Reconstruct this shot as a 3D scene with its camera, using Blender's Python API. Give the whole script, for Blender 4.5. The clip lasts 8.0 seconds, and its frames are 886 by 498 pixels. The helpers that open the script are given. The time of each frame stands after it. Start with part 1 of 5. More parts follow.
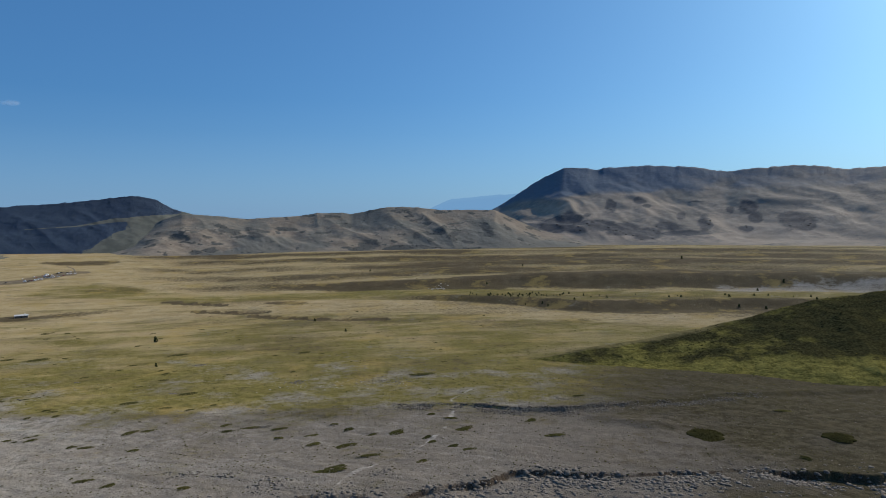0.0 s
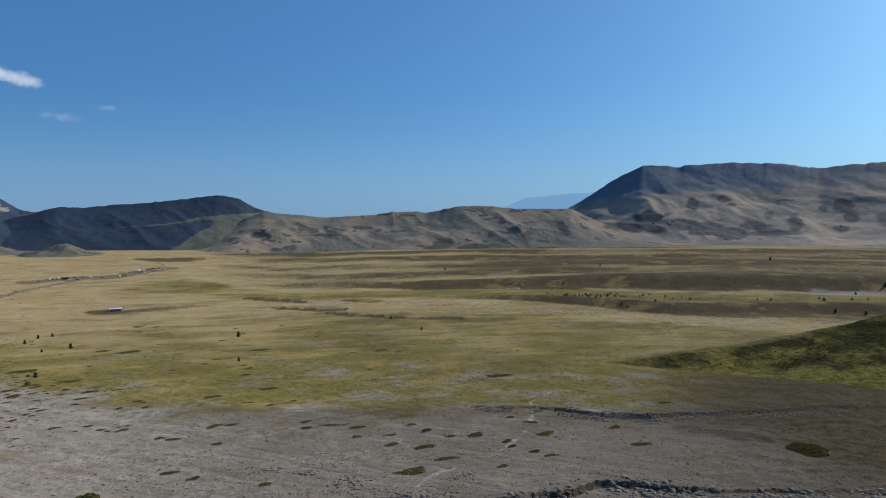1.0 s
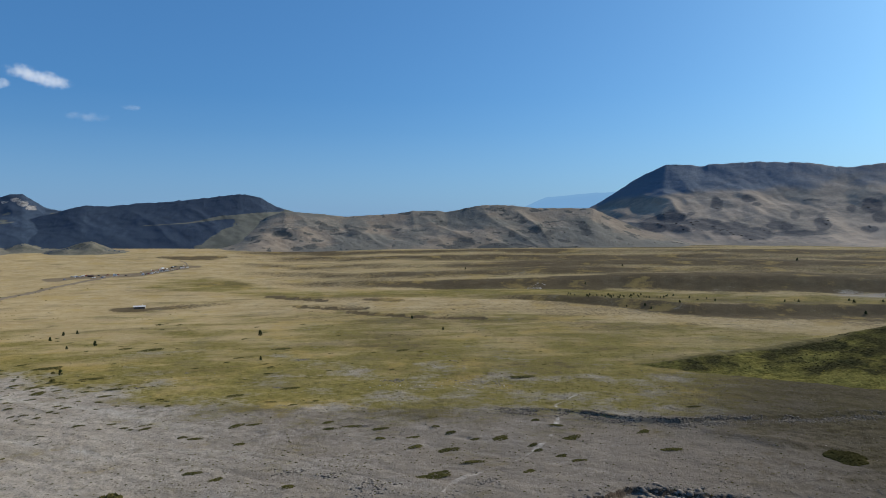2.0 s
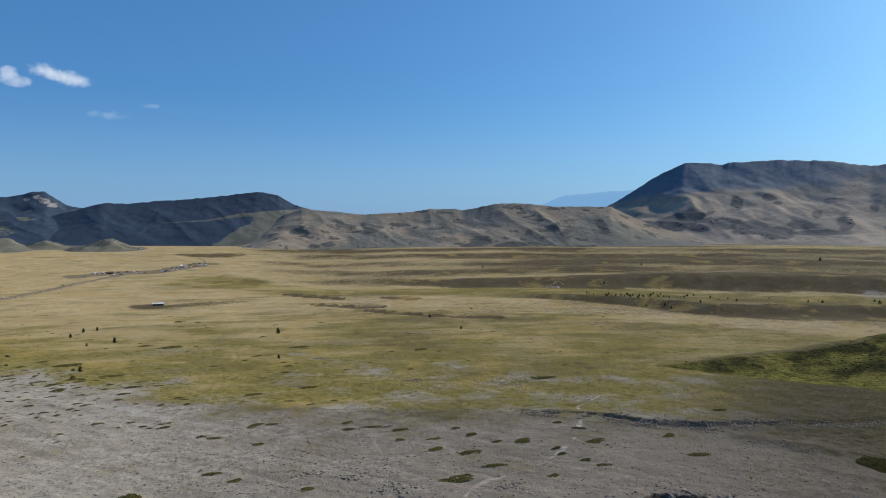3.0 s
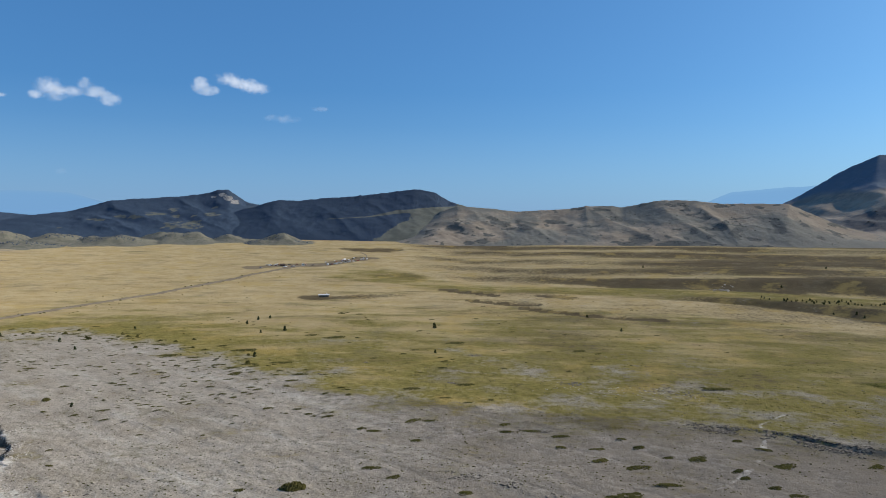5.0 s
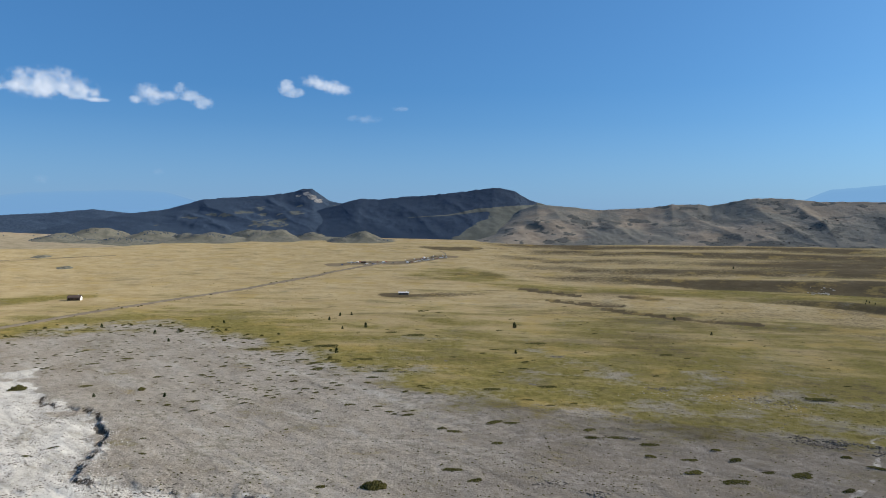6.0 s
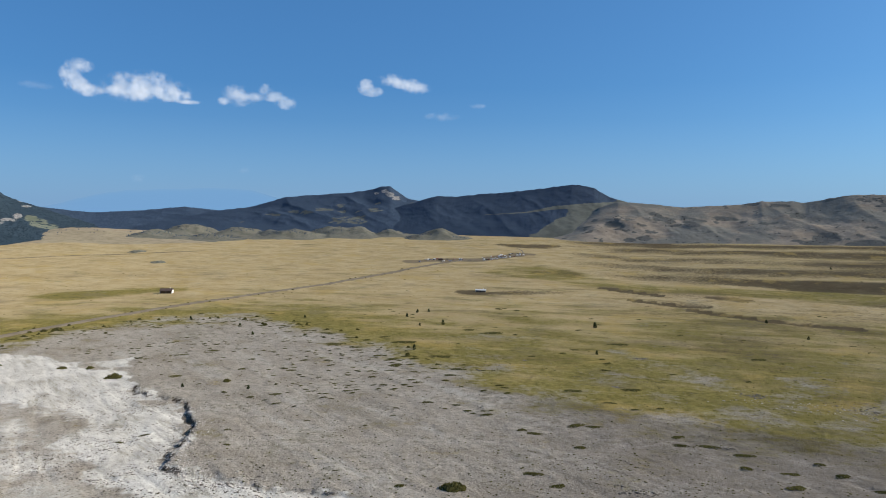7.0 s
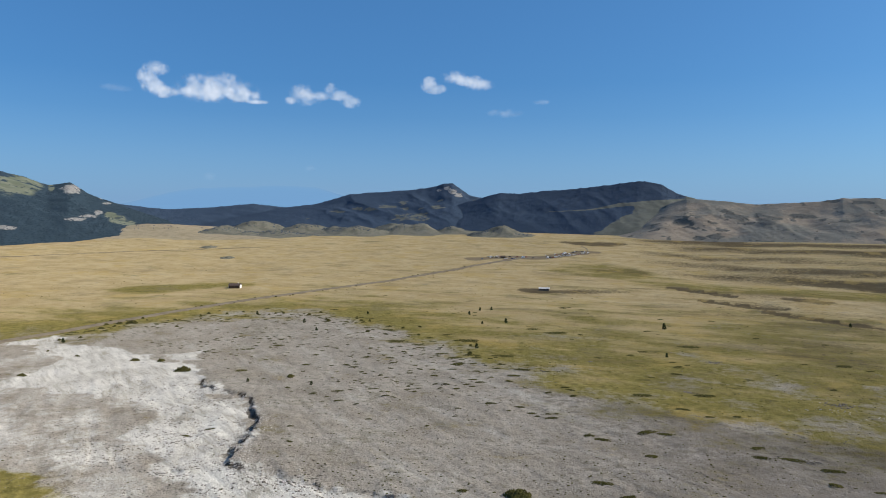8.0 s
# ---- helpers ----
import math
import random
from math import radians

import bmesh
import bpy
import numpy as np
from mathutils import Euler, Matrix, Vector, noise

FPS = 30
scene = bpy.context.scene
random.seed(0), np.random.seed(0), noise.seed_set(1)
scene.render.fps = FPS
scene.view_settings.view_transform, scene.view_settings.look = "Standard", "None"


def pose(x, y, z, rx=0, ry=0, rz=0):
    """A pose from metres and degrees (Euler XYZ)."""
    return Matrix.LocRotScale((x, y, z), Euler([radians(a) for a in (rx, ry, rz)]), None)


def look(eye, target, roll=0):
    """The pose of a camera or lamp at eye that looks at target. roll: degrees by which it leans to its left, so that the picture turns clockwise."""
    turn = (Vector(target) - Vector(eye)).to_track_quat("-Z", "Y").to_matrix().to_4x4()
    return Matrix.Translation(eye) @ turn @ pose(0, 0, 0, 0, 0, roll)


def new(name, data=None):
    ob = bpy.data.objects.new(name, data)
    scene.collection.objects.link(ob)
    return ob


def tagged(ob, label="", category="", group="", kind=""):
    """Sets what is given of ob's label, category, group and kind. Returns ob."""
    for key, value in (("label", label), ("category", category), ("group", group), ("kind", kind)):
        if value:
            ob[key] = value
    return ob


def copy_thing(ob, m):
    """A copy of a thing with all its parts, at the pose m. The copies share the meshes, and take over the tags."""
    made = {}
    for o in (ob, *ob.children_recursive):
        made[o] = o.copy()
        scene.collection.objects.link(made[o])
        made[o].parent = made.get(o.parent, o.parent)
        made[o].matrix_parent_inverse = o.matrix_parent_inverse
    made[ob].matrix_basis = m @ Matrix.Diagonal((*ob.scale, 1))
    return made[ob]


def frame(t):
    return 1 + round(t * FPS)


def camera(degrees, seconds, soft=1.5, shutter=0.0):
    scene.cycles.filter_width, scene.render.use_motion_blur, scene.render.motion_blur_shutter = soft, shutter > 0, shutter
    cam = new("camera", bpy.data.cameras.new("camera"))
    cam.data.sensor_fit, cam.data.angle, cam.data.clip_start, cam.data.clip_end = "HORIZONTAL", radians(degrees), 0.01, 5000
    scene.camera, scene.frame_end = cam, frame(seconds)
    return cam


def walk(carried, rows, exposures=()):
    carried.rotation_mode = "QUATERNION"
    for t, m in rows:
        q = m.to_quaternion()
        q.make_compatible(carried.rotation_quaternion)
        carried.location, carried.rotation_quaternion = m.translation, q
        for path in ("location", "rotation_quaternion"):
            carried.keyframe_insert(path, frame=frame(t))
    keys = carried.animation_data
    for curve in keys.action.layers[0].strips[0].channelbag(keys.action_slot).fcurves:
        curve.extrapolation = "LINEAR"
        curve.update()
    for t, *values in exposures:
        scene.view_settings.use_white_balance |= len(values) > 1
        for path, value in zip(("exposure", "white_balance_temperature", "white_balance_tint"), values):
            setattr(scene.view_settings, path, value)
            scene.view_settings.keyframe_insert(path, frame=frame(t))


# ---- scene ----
from itertools import product

# ---------------------------------------------------------------- camera
cam = camera(66.14, 8.0, soft=0.95)
PATH = [
    (0.0, (-0.00, -0.00, 80.00), (312.14, 949.25, 41.46), -0.51),
    (0.5, (-0.32, 3.16, 79.80), (254.91, 969.24, 40.48), -0.46),
    (1.0, (-0.83, 6.19, 79.70), (207.30, 983.50, 40.53), -0.38),
    (1.5, (-1.21, 8.67, 79.48), (181.68, 991.02, 40.26), -0.32),
    (1.7, (-1.45, 9.55, 79.50), (179.30, 992.50, 39.90), -0.28),
    (2.8, (-2.73, 14.22, 79.63), (169.21, 998.45, 37.97), -0.08),
    (3.0, (-3.00, 15.14, 79.62), (153.56, 1001.88, 36.97), -0.09),
    (3.5, (-3.46, 17.74, 79.50), (101.95, 1011.21, 35.92), -0.02),
    (4.0, (-3.94, 20.50, 79.30), (44.64, 1018.32, 34.71), 0.03),
    (4.5, (-4.63, 22.95, 79.11), (-13.86, 1021.85, 33.22), 0.13),
    (6.0, (-7.51, 30.26, 78.33), (-188.34, 1012.55, 29.14), 0.30),
    (6.5, (-8.68, 32.55, 78.01), (-245.32, 1002.82, 27.34), 0.33),
    (7.0, (-10.09, 34.93, 77.78), (-299.37, 990.68, 24.25), 0.34),
    (7.5, (-11.48, 37.48, 77.57), (-349.18, 977.13, 22.72), 0.32),
    (8.0, (-12.70, 40.46, 77.55), (-387.71, 965.65, 19.32), 0.38),
]
walk(cam, [(t, look(e, a, roll)) for t, e, a, roll in PATH], exposures=[(0.0, 0.02), (1.7, 0.12), (3.5, 0.26), (5.5, 0.26), (8.0, 0.23)])

# ---------------------------------------------------------------- daylight
SUN_AZ, SUN_EL = 66.0, 30.0
world = bpy.data.worlds.new("world")
scene.world = world
world.use_nodes = True
wt = world.node_tree
wt.nodes.clear()
sky = wt.nodes.new("ShaderNodeTexSky")
sky.sky_type, sky.sun_disc = "NISHITA", False
sky.sun_elevation, sky.sun_rotation = radians(SUN_EL), radians(SUN_AZ)
sky.altitude, sky.air_density, sky.dust_density, sky.ozone_density = 1600, 1.0, 5.8, 2.6
bg = wt.nodes.new("ShaderNodeBackground")
bg.inputs["Strength"].default_value = 0.096
wout = wt.nodes.new("ShaderNodeOutputWorld")
# clear mountain air: a deeper blue, evened out towards the horizon
air = wt.nodes.new("ShaderNodeMix")
air.data_type, air.blend_type = "RGBA", "MULTIPLY"
air.inputs[0].default_value = 1.0
air.inputs[7].default_value = (0.405, 0.758, 1.045, 1.0)
wt.links.new(sky.outputs[0], air.inputs[6])
veil = wt.nodes.new("ShaderNodeMix")
veil.data_type = "RGBA"
veil.inputs[0].default_value = 0.33
veil.inputs[7].default_value = (0.8, 2.65, 5.9, 1.0)
wt.links.new(air.outputs[2], veil.inputs[6])
wt.links.new(veil.outputs[2], bg.inputs[0])
wt.links.new(bg.outputs[0], wout.inputs[0])

sun_light = bpy.data.lights.new("sun", "SUN")
sun_light.energy, sun_light.angle, sun_light.color = 5.0, radians(0.53), (1.0, 0.91, 0.77)
sun = new("sun", sun_light)
sun_way = Vector((math.sin(radians(SUN_AZ)) * math.cos(radians(SUN_EL)), math.cos(radians(SUN_AZ)) * math.cos(radians(SUN_EL)), math.sin(radians(SUN_EL))))
sun.matrix_world = look(sun_way * 3000, (0, 0, 0))


# ---------------------------------------------------------------- materials
class Mat:
    """A node material built by small calls; add() returns the node's first output."""

    def __init__(self, name):
        self.mat = bpy.data.materials.new(name)
        self.mat.use_nodes = True
        self.tree = self.mat.node_tree
        self.tree.nodes.clear()

    def add(self, kind, values=None, out=0, operation="", attribute=""):
        node = self.tree.nodes.new(kind)
        if kind == "ShaderNodeMapRange":
            node.interpolation_type = "SMOOTHSTEP"
        elif kind == "ShaderNodeMix":
            node.data_type = "RGBA"
        elif operation:
            node.operation = operation
        elif attribute:
            node.attribute_name = attribute
        for k, v in (values or {}).items():
            if isinstance(v, bpy.types.NodeSocket):
                self.tree.links.new(v, node.inputs[k])
            else:
                node.inputs[k].default_value = v
        return node.outputs[out] if len(node.outputs) else None

    def place(self):
        return self.add("ShaderNodeTexCoord", out=3)

    def noise(self, scale, detail=4.0, rough=0.55, stretch=None):
        at = self.place()
        if stretch:
            at = self.add("ShaderNodeMapping", {0: at, 3: stretch})
        return self.add("ShaderNodeTexNoise", {"Vector": at, "Scale": scale, "Detail": detail, "Roughness": rough})

    def flowing(self, scale, stretch, turn, detail=7.0, rough=0.68):
        """Noise drawn out along one direction of the ground."""
        node = self.tree.nodes.new("ShaderNodeMapping")
        node.vector_type = "TEXTURE"
        node.inputs[2].default_value = (0.0, 0.0, radians(turn))
        node.inputs[3].default_value = (stretch, 1.0, 1.0)
        self.tree.links.new(self.place(), node.inputs[0])
        return self.add("ShaderNodeTexNoise", {"Vector": node.outputs[0], "Scale": scale, "Detail": detail, "Roughness": rough})

    def ramp(self, fac, lo, hi, a=0.0, b=1.0):
        return self.add("ShaderNodeMapRange", {0: fac, 1: lo, 2: hi, 3: a, 4: b})

    def mix(self, fac, a, b):
        if not isinstance(a, bpy.types.NodeSocket):
            a = (*a, 1.0)
        if not isinstance(b, bpy.types.NodeSocket):
            b = (*b, 1.0)
        return self.add("ShaderNodeMix", {0: fac, 6: a, 7: b}, out=2)

    def tone(self, col, by):
        node = self.tree.nodes.new("ShaderNodeMix")
        node.data_type, node.blend_type = "RGBA", "MULTIPLY"
        node.inputs[0].default_value, node.inputs[7].default_value = 1.0, (*by, 1.0)
        self.tree.links.new(col, node.inputs[6])
        return node.outputs[2]

    def calc(self, op, a, b=0.0):
        return self.add("ShaderNodeMath", {0: a, 1: b}, operation=op)

    def attr(self, name):
        return self.add("ShaderNodeAttribute", out=2, attribute=name)

    def bump(self, height, strength, distance):
        return self.add("ShaderNodeBump", {"Height": height, "Strength": strength, "Distance": distance})

    def surface(self, color, rough=0.9, metal=0.0, normal=None, spec=0.2):
        if not isinstance(color, bpy.types.NodeSocket):
            color = (*color, 1.0)
        values = {"Base Color": color, "Roughness": rough, "Metallic": metal, "Specular IOR Level": spec, "Diffuse Roughness": 0.4 if rough > 0.84 else 0.0}
        if normal:
            values["Normal"] = normal
        return self.end(self.add("ShaderNodeBsdfPrincipled", values))

    def end(self, shader):
        self.add("ShaderNodeOutputMaterial", {0: shader})
        return self.mat


def ground_material():
    m = Mat("steppe_ground")
    mid, fine, speck = m.noise(0.035, 5, 0.6), m.noise(0.25, 5, 0.65), m.noise(1.6, 3, 0.7)
    straw = m.mix(m.ramp(mid, 0.3, 0.7), (0.43, 0.326, 0.17), (0.56, 0.44, 0.25))
    olive = m.mix(m.ramp(fine, 0.3, 0.7), (0.178, 0.152, 0.045), (0.318, 0.262, 0.085))
    clod = m.noise(0.09, 6, 0.72)
    straw = m.mix(m.ramp(clod, 0.52, 0.68, 0.0, 0.5), straw, (0.27, 0.20, 0.09))
    straw = m.mix(m.ramp(clod, 0.46, 0.34, 0.0, 0.4), straw, (0.56, 0.45, 0.26))
    olive = m.mix(m.ramp(clod, 0.52, 0.66, 0.0, 0.6), olive, (0.105, 0.09, 0.028))
    brown = m.mix(m.ramp(fine, 0.3, 0.7), (0.12, 0.09, 0.045), (0.24, 0.185, 0.09))
    streak = m.noise(0.012, 6, 0.62, (1.0, 2.6, 1.0))
    wet = m.calc("ADD", m.attr("green"), m.calc("ADD", m.calc("MULTIPLY", m.calc("SUBTRACT", mid, 0.5), 1.6), m.calc("MULTIPLY", m.calc("SUBTRACT", streak, 0.5), 2.2)))
    grass = m.mix(m.ramp(wet, 0.05, 0.95), straw, olive)
    grass = m.mix(m.ramp(m.calc("ADD", m.calc("MULTIPLY", streak, 0.6), m.calc("MULTIPLY", fine, 0.4)), 0.51, 0.66, 0.0, m.ramp(m.attr("heath_shade"), 0.0, 0.3, 0.4, 0.8)), grass, brown)
    # brown heath tone, which also paints the shade of terrace faces and gullies
    grass = m.mix(m.ramp(m.calc("ADD", m.attr("heath_shade"), m.calc("MULTIPLY", m.calc("SUBTRACT", fine, 0.5), 0.9)), 0.3, 0.8, 0.0, 0.92), grass, m.mix(m.ramp(mid, 0.3, 0.7), (0.085, 0.064, 0.039), (0.132, 0.102, 0.06)))
    worn = m.noise(0.018, 6, 0.7)
    grass = m.mix(m.ramp(worn, 0.53, 0.66, 0.0, 0.38), grass, (0.21, 0.175, 0.115))
    grass = m.mix(m.ramp(worn, 0.47, 0.34, 0.0, 0.5), grass, (0.47, 0.338, 0.118))
    grey = m.mix(m.ramp(mid, 0.3, 0.7), (0.315, 0.27, 0.22), (0.455, 0.402, 0.345))
    flow = m.flowing(0.06, 6.0, -40)
    grey = m.mix(m.ramp(flow, 0.52, 0.62, 0.0, 0.45), grey, (0.53, 0.49, 0.435))
    grey = m.mix(m.ramp(flow, 0.45, 0.36, 0.0, 0.4), grey, (0.20, 0.178, 0.135))
    pebble = m.add("ShaderNodeTexVoronoi", {"Vector": m.place(), "Scale": 0.55})
    grey = m.mix(m.ramp(m.calc("MULTIPLY", pebble, m.ramp(fine, 0.3, 0.6, 1.6, 0.8)), 0.30, 0.10, 0.0, 0.5), grey, (0.095, 0.085, 0.05))
    grey = m.mix(m.ramp(speck, 0.5, 0.72, 0.0, 0.6), grey, (0.55, 0.52, 0.46))
    grey = m.mix(m.ramp(speck, 0.47, 0.28, 0.0, 0.75), grey, (0.10, 0.088, 0.066))
    grey = m.mix(m.ramp(m.calc("ADD", fine, m.calc("MULTIPLY", mid, 0.7)), 0.88, 1.08, 0.0, 0.5), grey, (0.16, 0.142, 0.085))
    ragged = m.calc("ADD", m.attr("gravel"), m.calc("MULTIPLY", m.calc("ADD", m.calc("SUBTRACT", fine, 0.5), m.calc("MULTIPLY", m.calc("SUBTRACT", mid, 0.5), 1.6)), 1.25))
    col = m.mix(m.ramp(ragged, 0.22, 0.82), grass, grey)
    # sparse turf tone that also imitates ground seen backlit, darker towards the sun
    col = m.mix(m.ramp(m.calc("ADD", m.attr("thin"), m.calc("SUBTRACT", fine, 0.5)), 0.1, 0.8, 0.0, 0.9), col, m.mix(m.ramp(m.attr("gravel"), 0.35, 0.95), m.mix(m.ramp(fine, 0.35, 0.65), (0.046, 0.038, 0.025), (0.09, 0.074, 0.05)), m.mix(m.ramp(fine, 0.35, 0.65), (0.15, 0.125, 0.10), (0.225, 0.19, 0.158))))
    white = m.mix(m.ramp(mid, 0.35, 0.65), (0.58, 0.54, 0.485), (0.76, 0.72, 0.665))
    white = m.mix(m.ramp(speck, 0.5, 0.3, 0.0, 0.75), white, (0.24, 0.21, 0.165))
    white = m.mix(m.ramp(m.flowing(0.11, 4.0, -40), 0.55, 0.68, 0.0, 0.65), white, (0.30, 0.27, 0.21))
    white = m.mix(m.ramp(m.flowing(0.4, 7.0, -33, 5.0, 0.6), 0.5, 0.66, 0.0, 0.6), white, (0.40, 0.365, 0.31))
    white = m.mix(m.ramp(m.flowing(0.17, 8.0, -33, 5.0, 0.6), 0.48, 0.36, 0.0, 0.5), white, (0.84, 0.80, 0.73))
    ragged2 = m.calc("ADD", m.attr("wash"), m.calc("MULTIPLY", m.calc("ADD", m.calc("SUBTRACT", fine, 0.5), m.calc("SUBTRACT", mid, 0.5)), 0.75))
    col = m.mix(m.ramp(ragged2, 0.30, 0.70), col, white)
    col = m.mix(m.ramp(m.attr("dirt"), 0.3, 0.7, 0.0, 0.85), col, m.mix(fine, (0.155, 0.122, 0.085), (0.24, 0.19, 0.14)))
    # bare earth, its dark tone also painted over the bank's shadow
    col = m.mix(m.ramp(m.calc("ADD", m.attr("soil_shade"), m.calc("MULTIPLY", m.calc("SUBTRACT", speck, 0.5), 0.8)), 0.35, 0.75, 0.0, 0.9), col, m.mix(m.ramp(speck, 0.4, 0.6), (0.05, 0.036, 0.025), (0.11, 0.082, 0.06)))
    rough_h = m.calc("ADD", m.calc("MULTIPLY", speck, 0.5), fine)
    return m.surface(m.tone(col, (0.835, 0.82, 0.78)), 0.95, normal=m.bump(rough_h, 0.9, 0.7), spec=0.02)


def hill_material(name, low, high, dark, dark_from=0.55, scale=1.0, patch=None, patch_from=0.6, tone=(0.82, 0.80, 0.77)):
    """Grass or scree in two tones, darker scrub in patches, pale rock on the steepest faces."""
    m = Mat(name)
    big, mid, fine = m.noise(0.008 * scale, 5), m.noise(0.03 * scale, 5, 0.6), m.noise(0.15 * scale, 5, 0.65)
    col = m.mix(m.ramp(mid, 0.35, 0.65), low, high)
    if patch:
        col = m.mix(m.ramp(m.calc("ADD", big, m.calc("MULTIPLY", fine, 0.25)), patch_from + 0.05, patch_from + 0.2), col, patch)
    col = m.mix(m.ramp(m.calc("ADD", m.calc("MULTIPLY", mid, 0.6), m.calc("MULTIPLY", fine, 0.4)), dark_from, dark_from + 0.12, 0.0, 0.7), col, dark)
    # wood: scrub patches, and on the mountain its shade and haze painted in
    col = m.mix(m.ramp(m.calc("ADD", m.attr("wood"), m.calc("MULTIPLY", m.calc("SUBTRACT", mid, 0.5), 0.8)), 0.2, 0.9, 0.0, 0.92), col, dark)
    # thickets, their dark tone blued for distance haze
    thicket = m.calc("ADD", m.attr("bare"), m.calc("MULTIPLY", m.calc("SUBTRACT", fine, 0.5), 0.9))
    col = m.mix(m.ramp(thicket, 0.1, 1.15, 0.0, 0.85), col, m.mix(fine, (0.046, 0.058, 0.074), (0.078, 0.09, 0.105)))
    return m.surface(m.tone(col, tone), 0.95, normal=m.bump(fine, 0.7, 3.0), spec=0.06)


def woods_material(name, open_a, open_b, floor_a, floor_b):
    """Dark forest floor under the trees, dry grass and stone in the clearings; distance haze is mixed into the colours.
    """
    m = Mat(name)
    mid, fine = m.noise(0.03, 5, 0.6), m.noise(0.15, 5, 0.65)
    open_ground = m.mix(m.ramp(mid, 0.35, 0.65), open_a, open_b)
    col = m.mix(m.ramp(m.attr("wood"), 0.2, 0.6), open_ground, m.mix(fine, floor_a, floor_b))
    col = m.mix(m.ramp(m.calc("ADD", m.attr("bare"), m.calc("SUBTRACT", fine, 0.5)), 0.35, 0.65), col, m.mix(m.ramp(fine, 0.35, 0.6), (0.11, 0.104, 0.096), (0.31, 0.295, 0.275)))
    return m.surface(col, 0.95, normal=m.bump(fine, 0.3, 2.0), spec=0.1)


def turf_material():
    """Rank green turf with dark heather in lumps, bleached grass along the crest; these also paint its shade and lit
    rim.
    """
    m = Mat("green_turf")
    big, mid, fine = m.noise(0.045, 5, 0.6), m.noise(0.15, 5, 0.65), m.noise(0.7, 4, 0.6)
    green = m.mix(m.ramp(m.calc("ADD", m.calc("MULTIPLY", mid, 0.6), m.calc("MULTIPLY", fine, 0.4)), 0.36, 0.62), (0.1, 0.088, 0.025), (0.29, 0.24, 0.066))
    lump = m.calc("ADD", m.calc("ADD", m.calc("MULTIPLY", big, 0.55), m.calc("MULTIPLY", mid, 0.45)), m.calc("MULTIPLY", m.attr("wood"), 0.26))
    col = m.mix(m.ramp(lump, 0.50, 0.64, 0.0, 0.94), green, m.mix(m.ramp(fine, 0.35, 0.65), (0.03, 0.027, 0.012), (0.072, 0.064, 0.028)))
    col = m.mix(m.ramp(m.calc("ADD", m.attr("bare"), m.calc("MULTIPLY", m.calc("SUBTRACT", mid, 0.5), 0.9)), 0.25, 0.85, 0.0, 0.9), col, m.mix(fine, (0.21, 0.165, 0.07), (0.30, 0.235, 0.105)))
    return m.surface(col, 0.95, normal=m.bump(mid, 0.9, 1.6), spec=0.0)


def plain_material(name, a, b, scale, rough=0.8, metal=0.0, bump=0.0, spec=0.3, vary=0.0):
    m = Mat(name)
    n = m.noise(scale, 4, 0.6)
    col = m.mix(m.ramp(n, 0.3, 0.7), a, b)
    if vary:
        tone = m.add("ShaderNodeObjectInfo", out=5)
        col = m.mix(m.calc("MULTIPLY", tone, vary), col, tuple(0.45 * c for c in a))
    return m.surface(col, rough, metal, m.bump(n, 0.6, bump) if bump else None, spec)


def leaf_material(name, a, b, scale):
    """Foliage: each clump has its own tone."""
    m = Mat(name)
    own = m.add("ShaderNodeNewGeometry", out=8)
    col = m.mix(m.calc("ADD", m.calc("MULTIPLY", own, 0.7), m.calc("MULTIPLY", m.noise(scale, 3), 0.3)), a, b)
    return m.surface(col, 0.9, spec=0.0)


# haze imitated by an even glow over a part-transparent sheet
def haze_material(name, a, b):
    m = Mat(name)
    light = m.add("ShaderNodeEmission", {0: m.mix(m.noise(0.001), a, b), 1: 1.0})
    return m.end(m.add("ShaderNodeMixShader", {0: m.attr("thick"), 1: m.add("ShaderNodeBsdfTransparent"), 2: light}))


def cloud_material():
    m = Mat("cloud_vapour")
    n = m.noise(0.014, 8, 0.62)
    lump = m.noise(0.009, 5, 0.55)
    body = m.calc("ADD", m.attr("thick"), m.calc("MULTIPLY", m.calc("SUBTRACT", n, 0.52), m.calc("MULTIPLY", m.ramp(m.attr("thick"), 0.0, 0.4), 3.2)))
    alpha = m.calc("MULTIPLY", m.ramp(body, 0.05, 1.25), m.calc("MULTIPLY", m.attr("strong"), 0.82))
    # the cloud glows: sunlit white and shaded grey are put into its emission
    col = m.mix(m.ramp(lump, 0.38, 0.62), (0.43, 0.53, 0.68), (0.66, 0.72, 0.82))
    light = m.add("ShaderNodeEmission", {0: col, 1: 1.0})
    clear = m.add("ShaderNodeBsdfTransparent")
    return m.end(m.add("ShaderNodeMixShader", {0: alpha, 1: clear, 2: light}))


M_GROUND = ground_material()
M_TAN = hill_material("dry_hill", (0.32, 0.262, 0.2), (0.41, 0.34, 0.262), (0.125, 0.128, 0.12), 0.63, 0.6, (0.222, 0.214, 0.186), 0.47)
# the bluish dark tone and cool tint put shade and haze into the colour
M_MOUNT = hill_material("hazed_mountain_slope", (0.345, 0.285, 0.22), (0.43, 0.352, 0.268), (0.125, 0.175, 0.225), 0.62, 0.4, (0.24, 0.215, 0.18), 0.55, (0.88, 0.87, 0.88))
# far woods: blue-grey of distance haze put into the colours, less when near
M_WOODS = woods_material("hazed_wooded_slope", (0.095, 0.1, 0.084), (0.13, 0.132, 0.112), (0.038, 0.060, 0.096), (0.046, 0.069, 0.106))
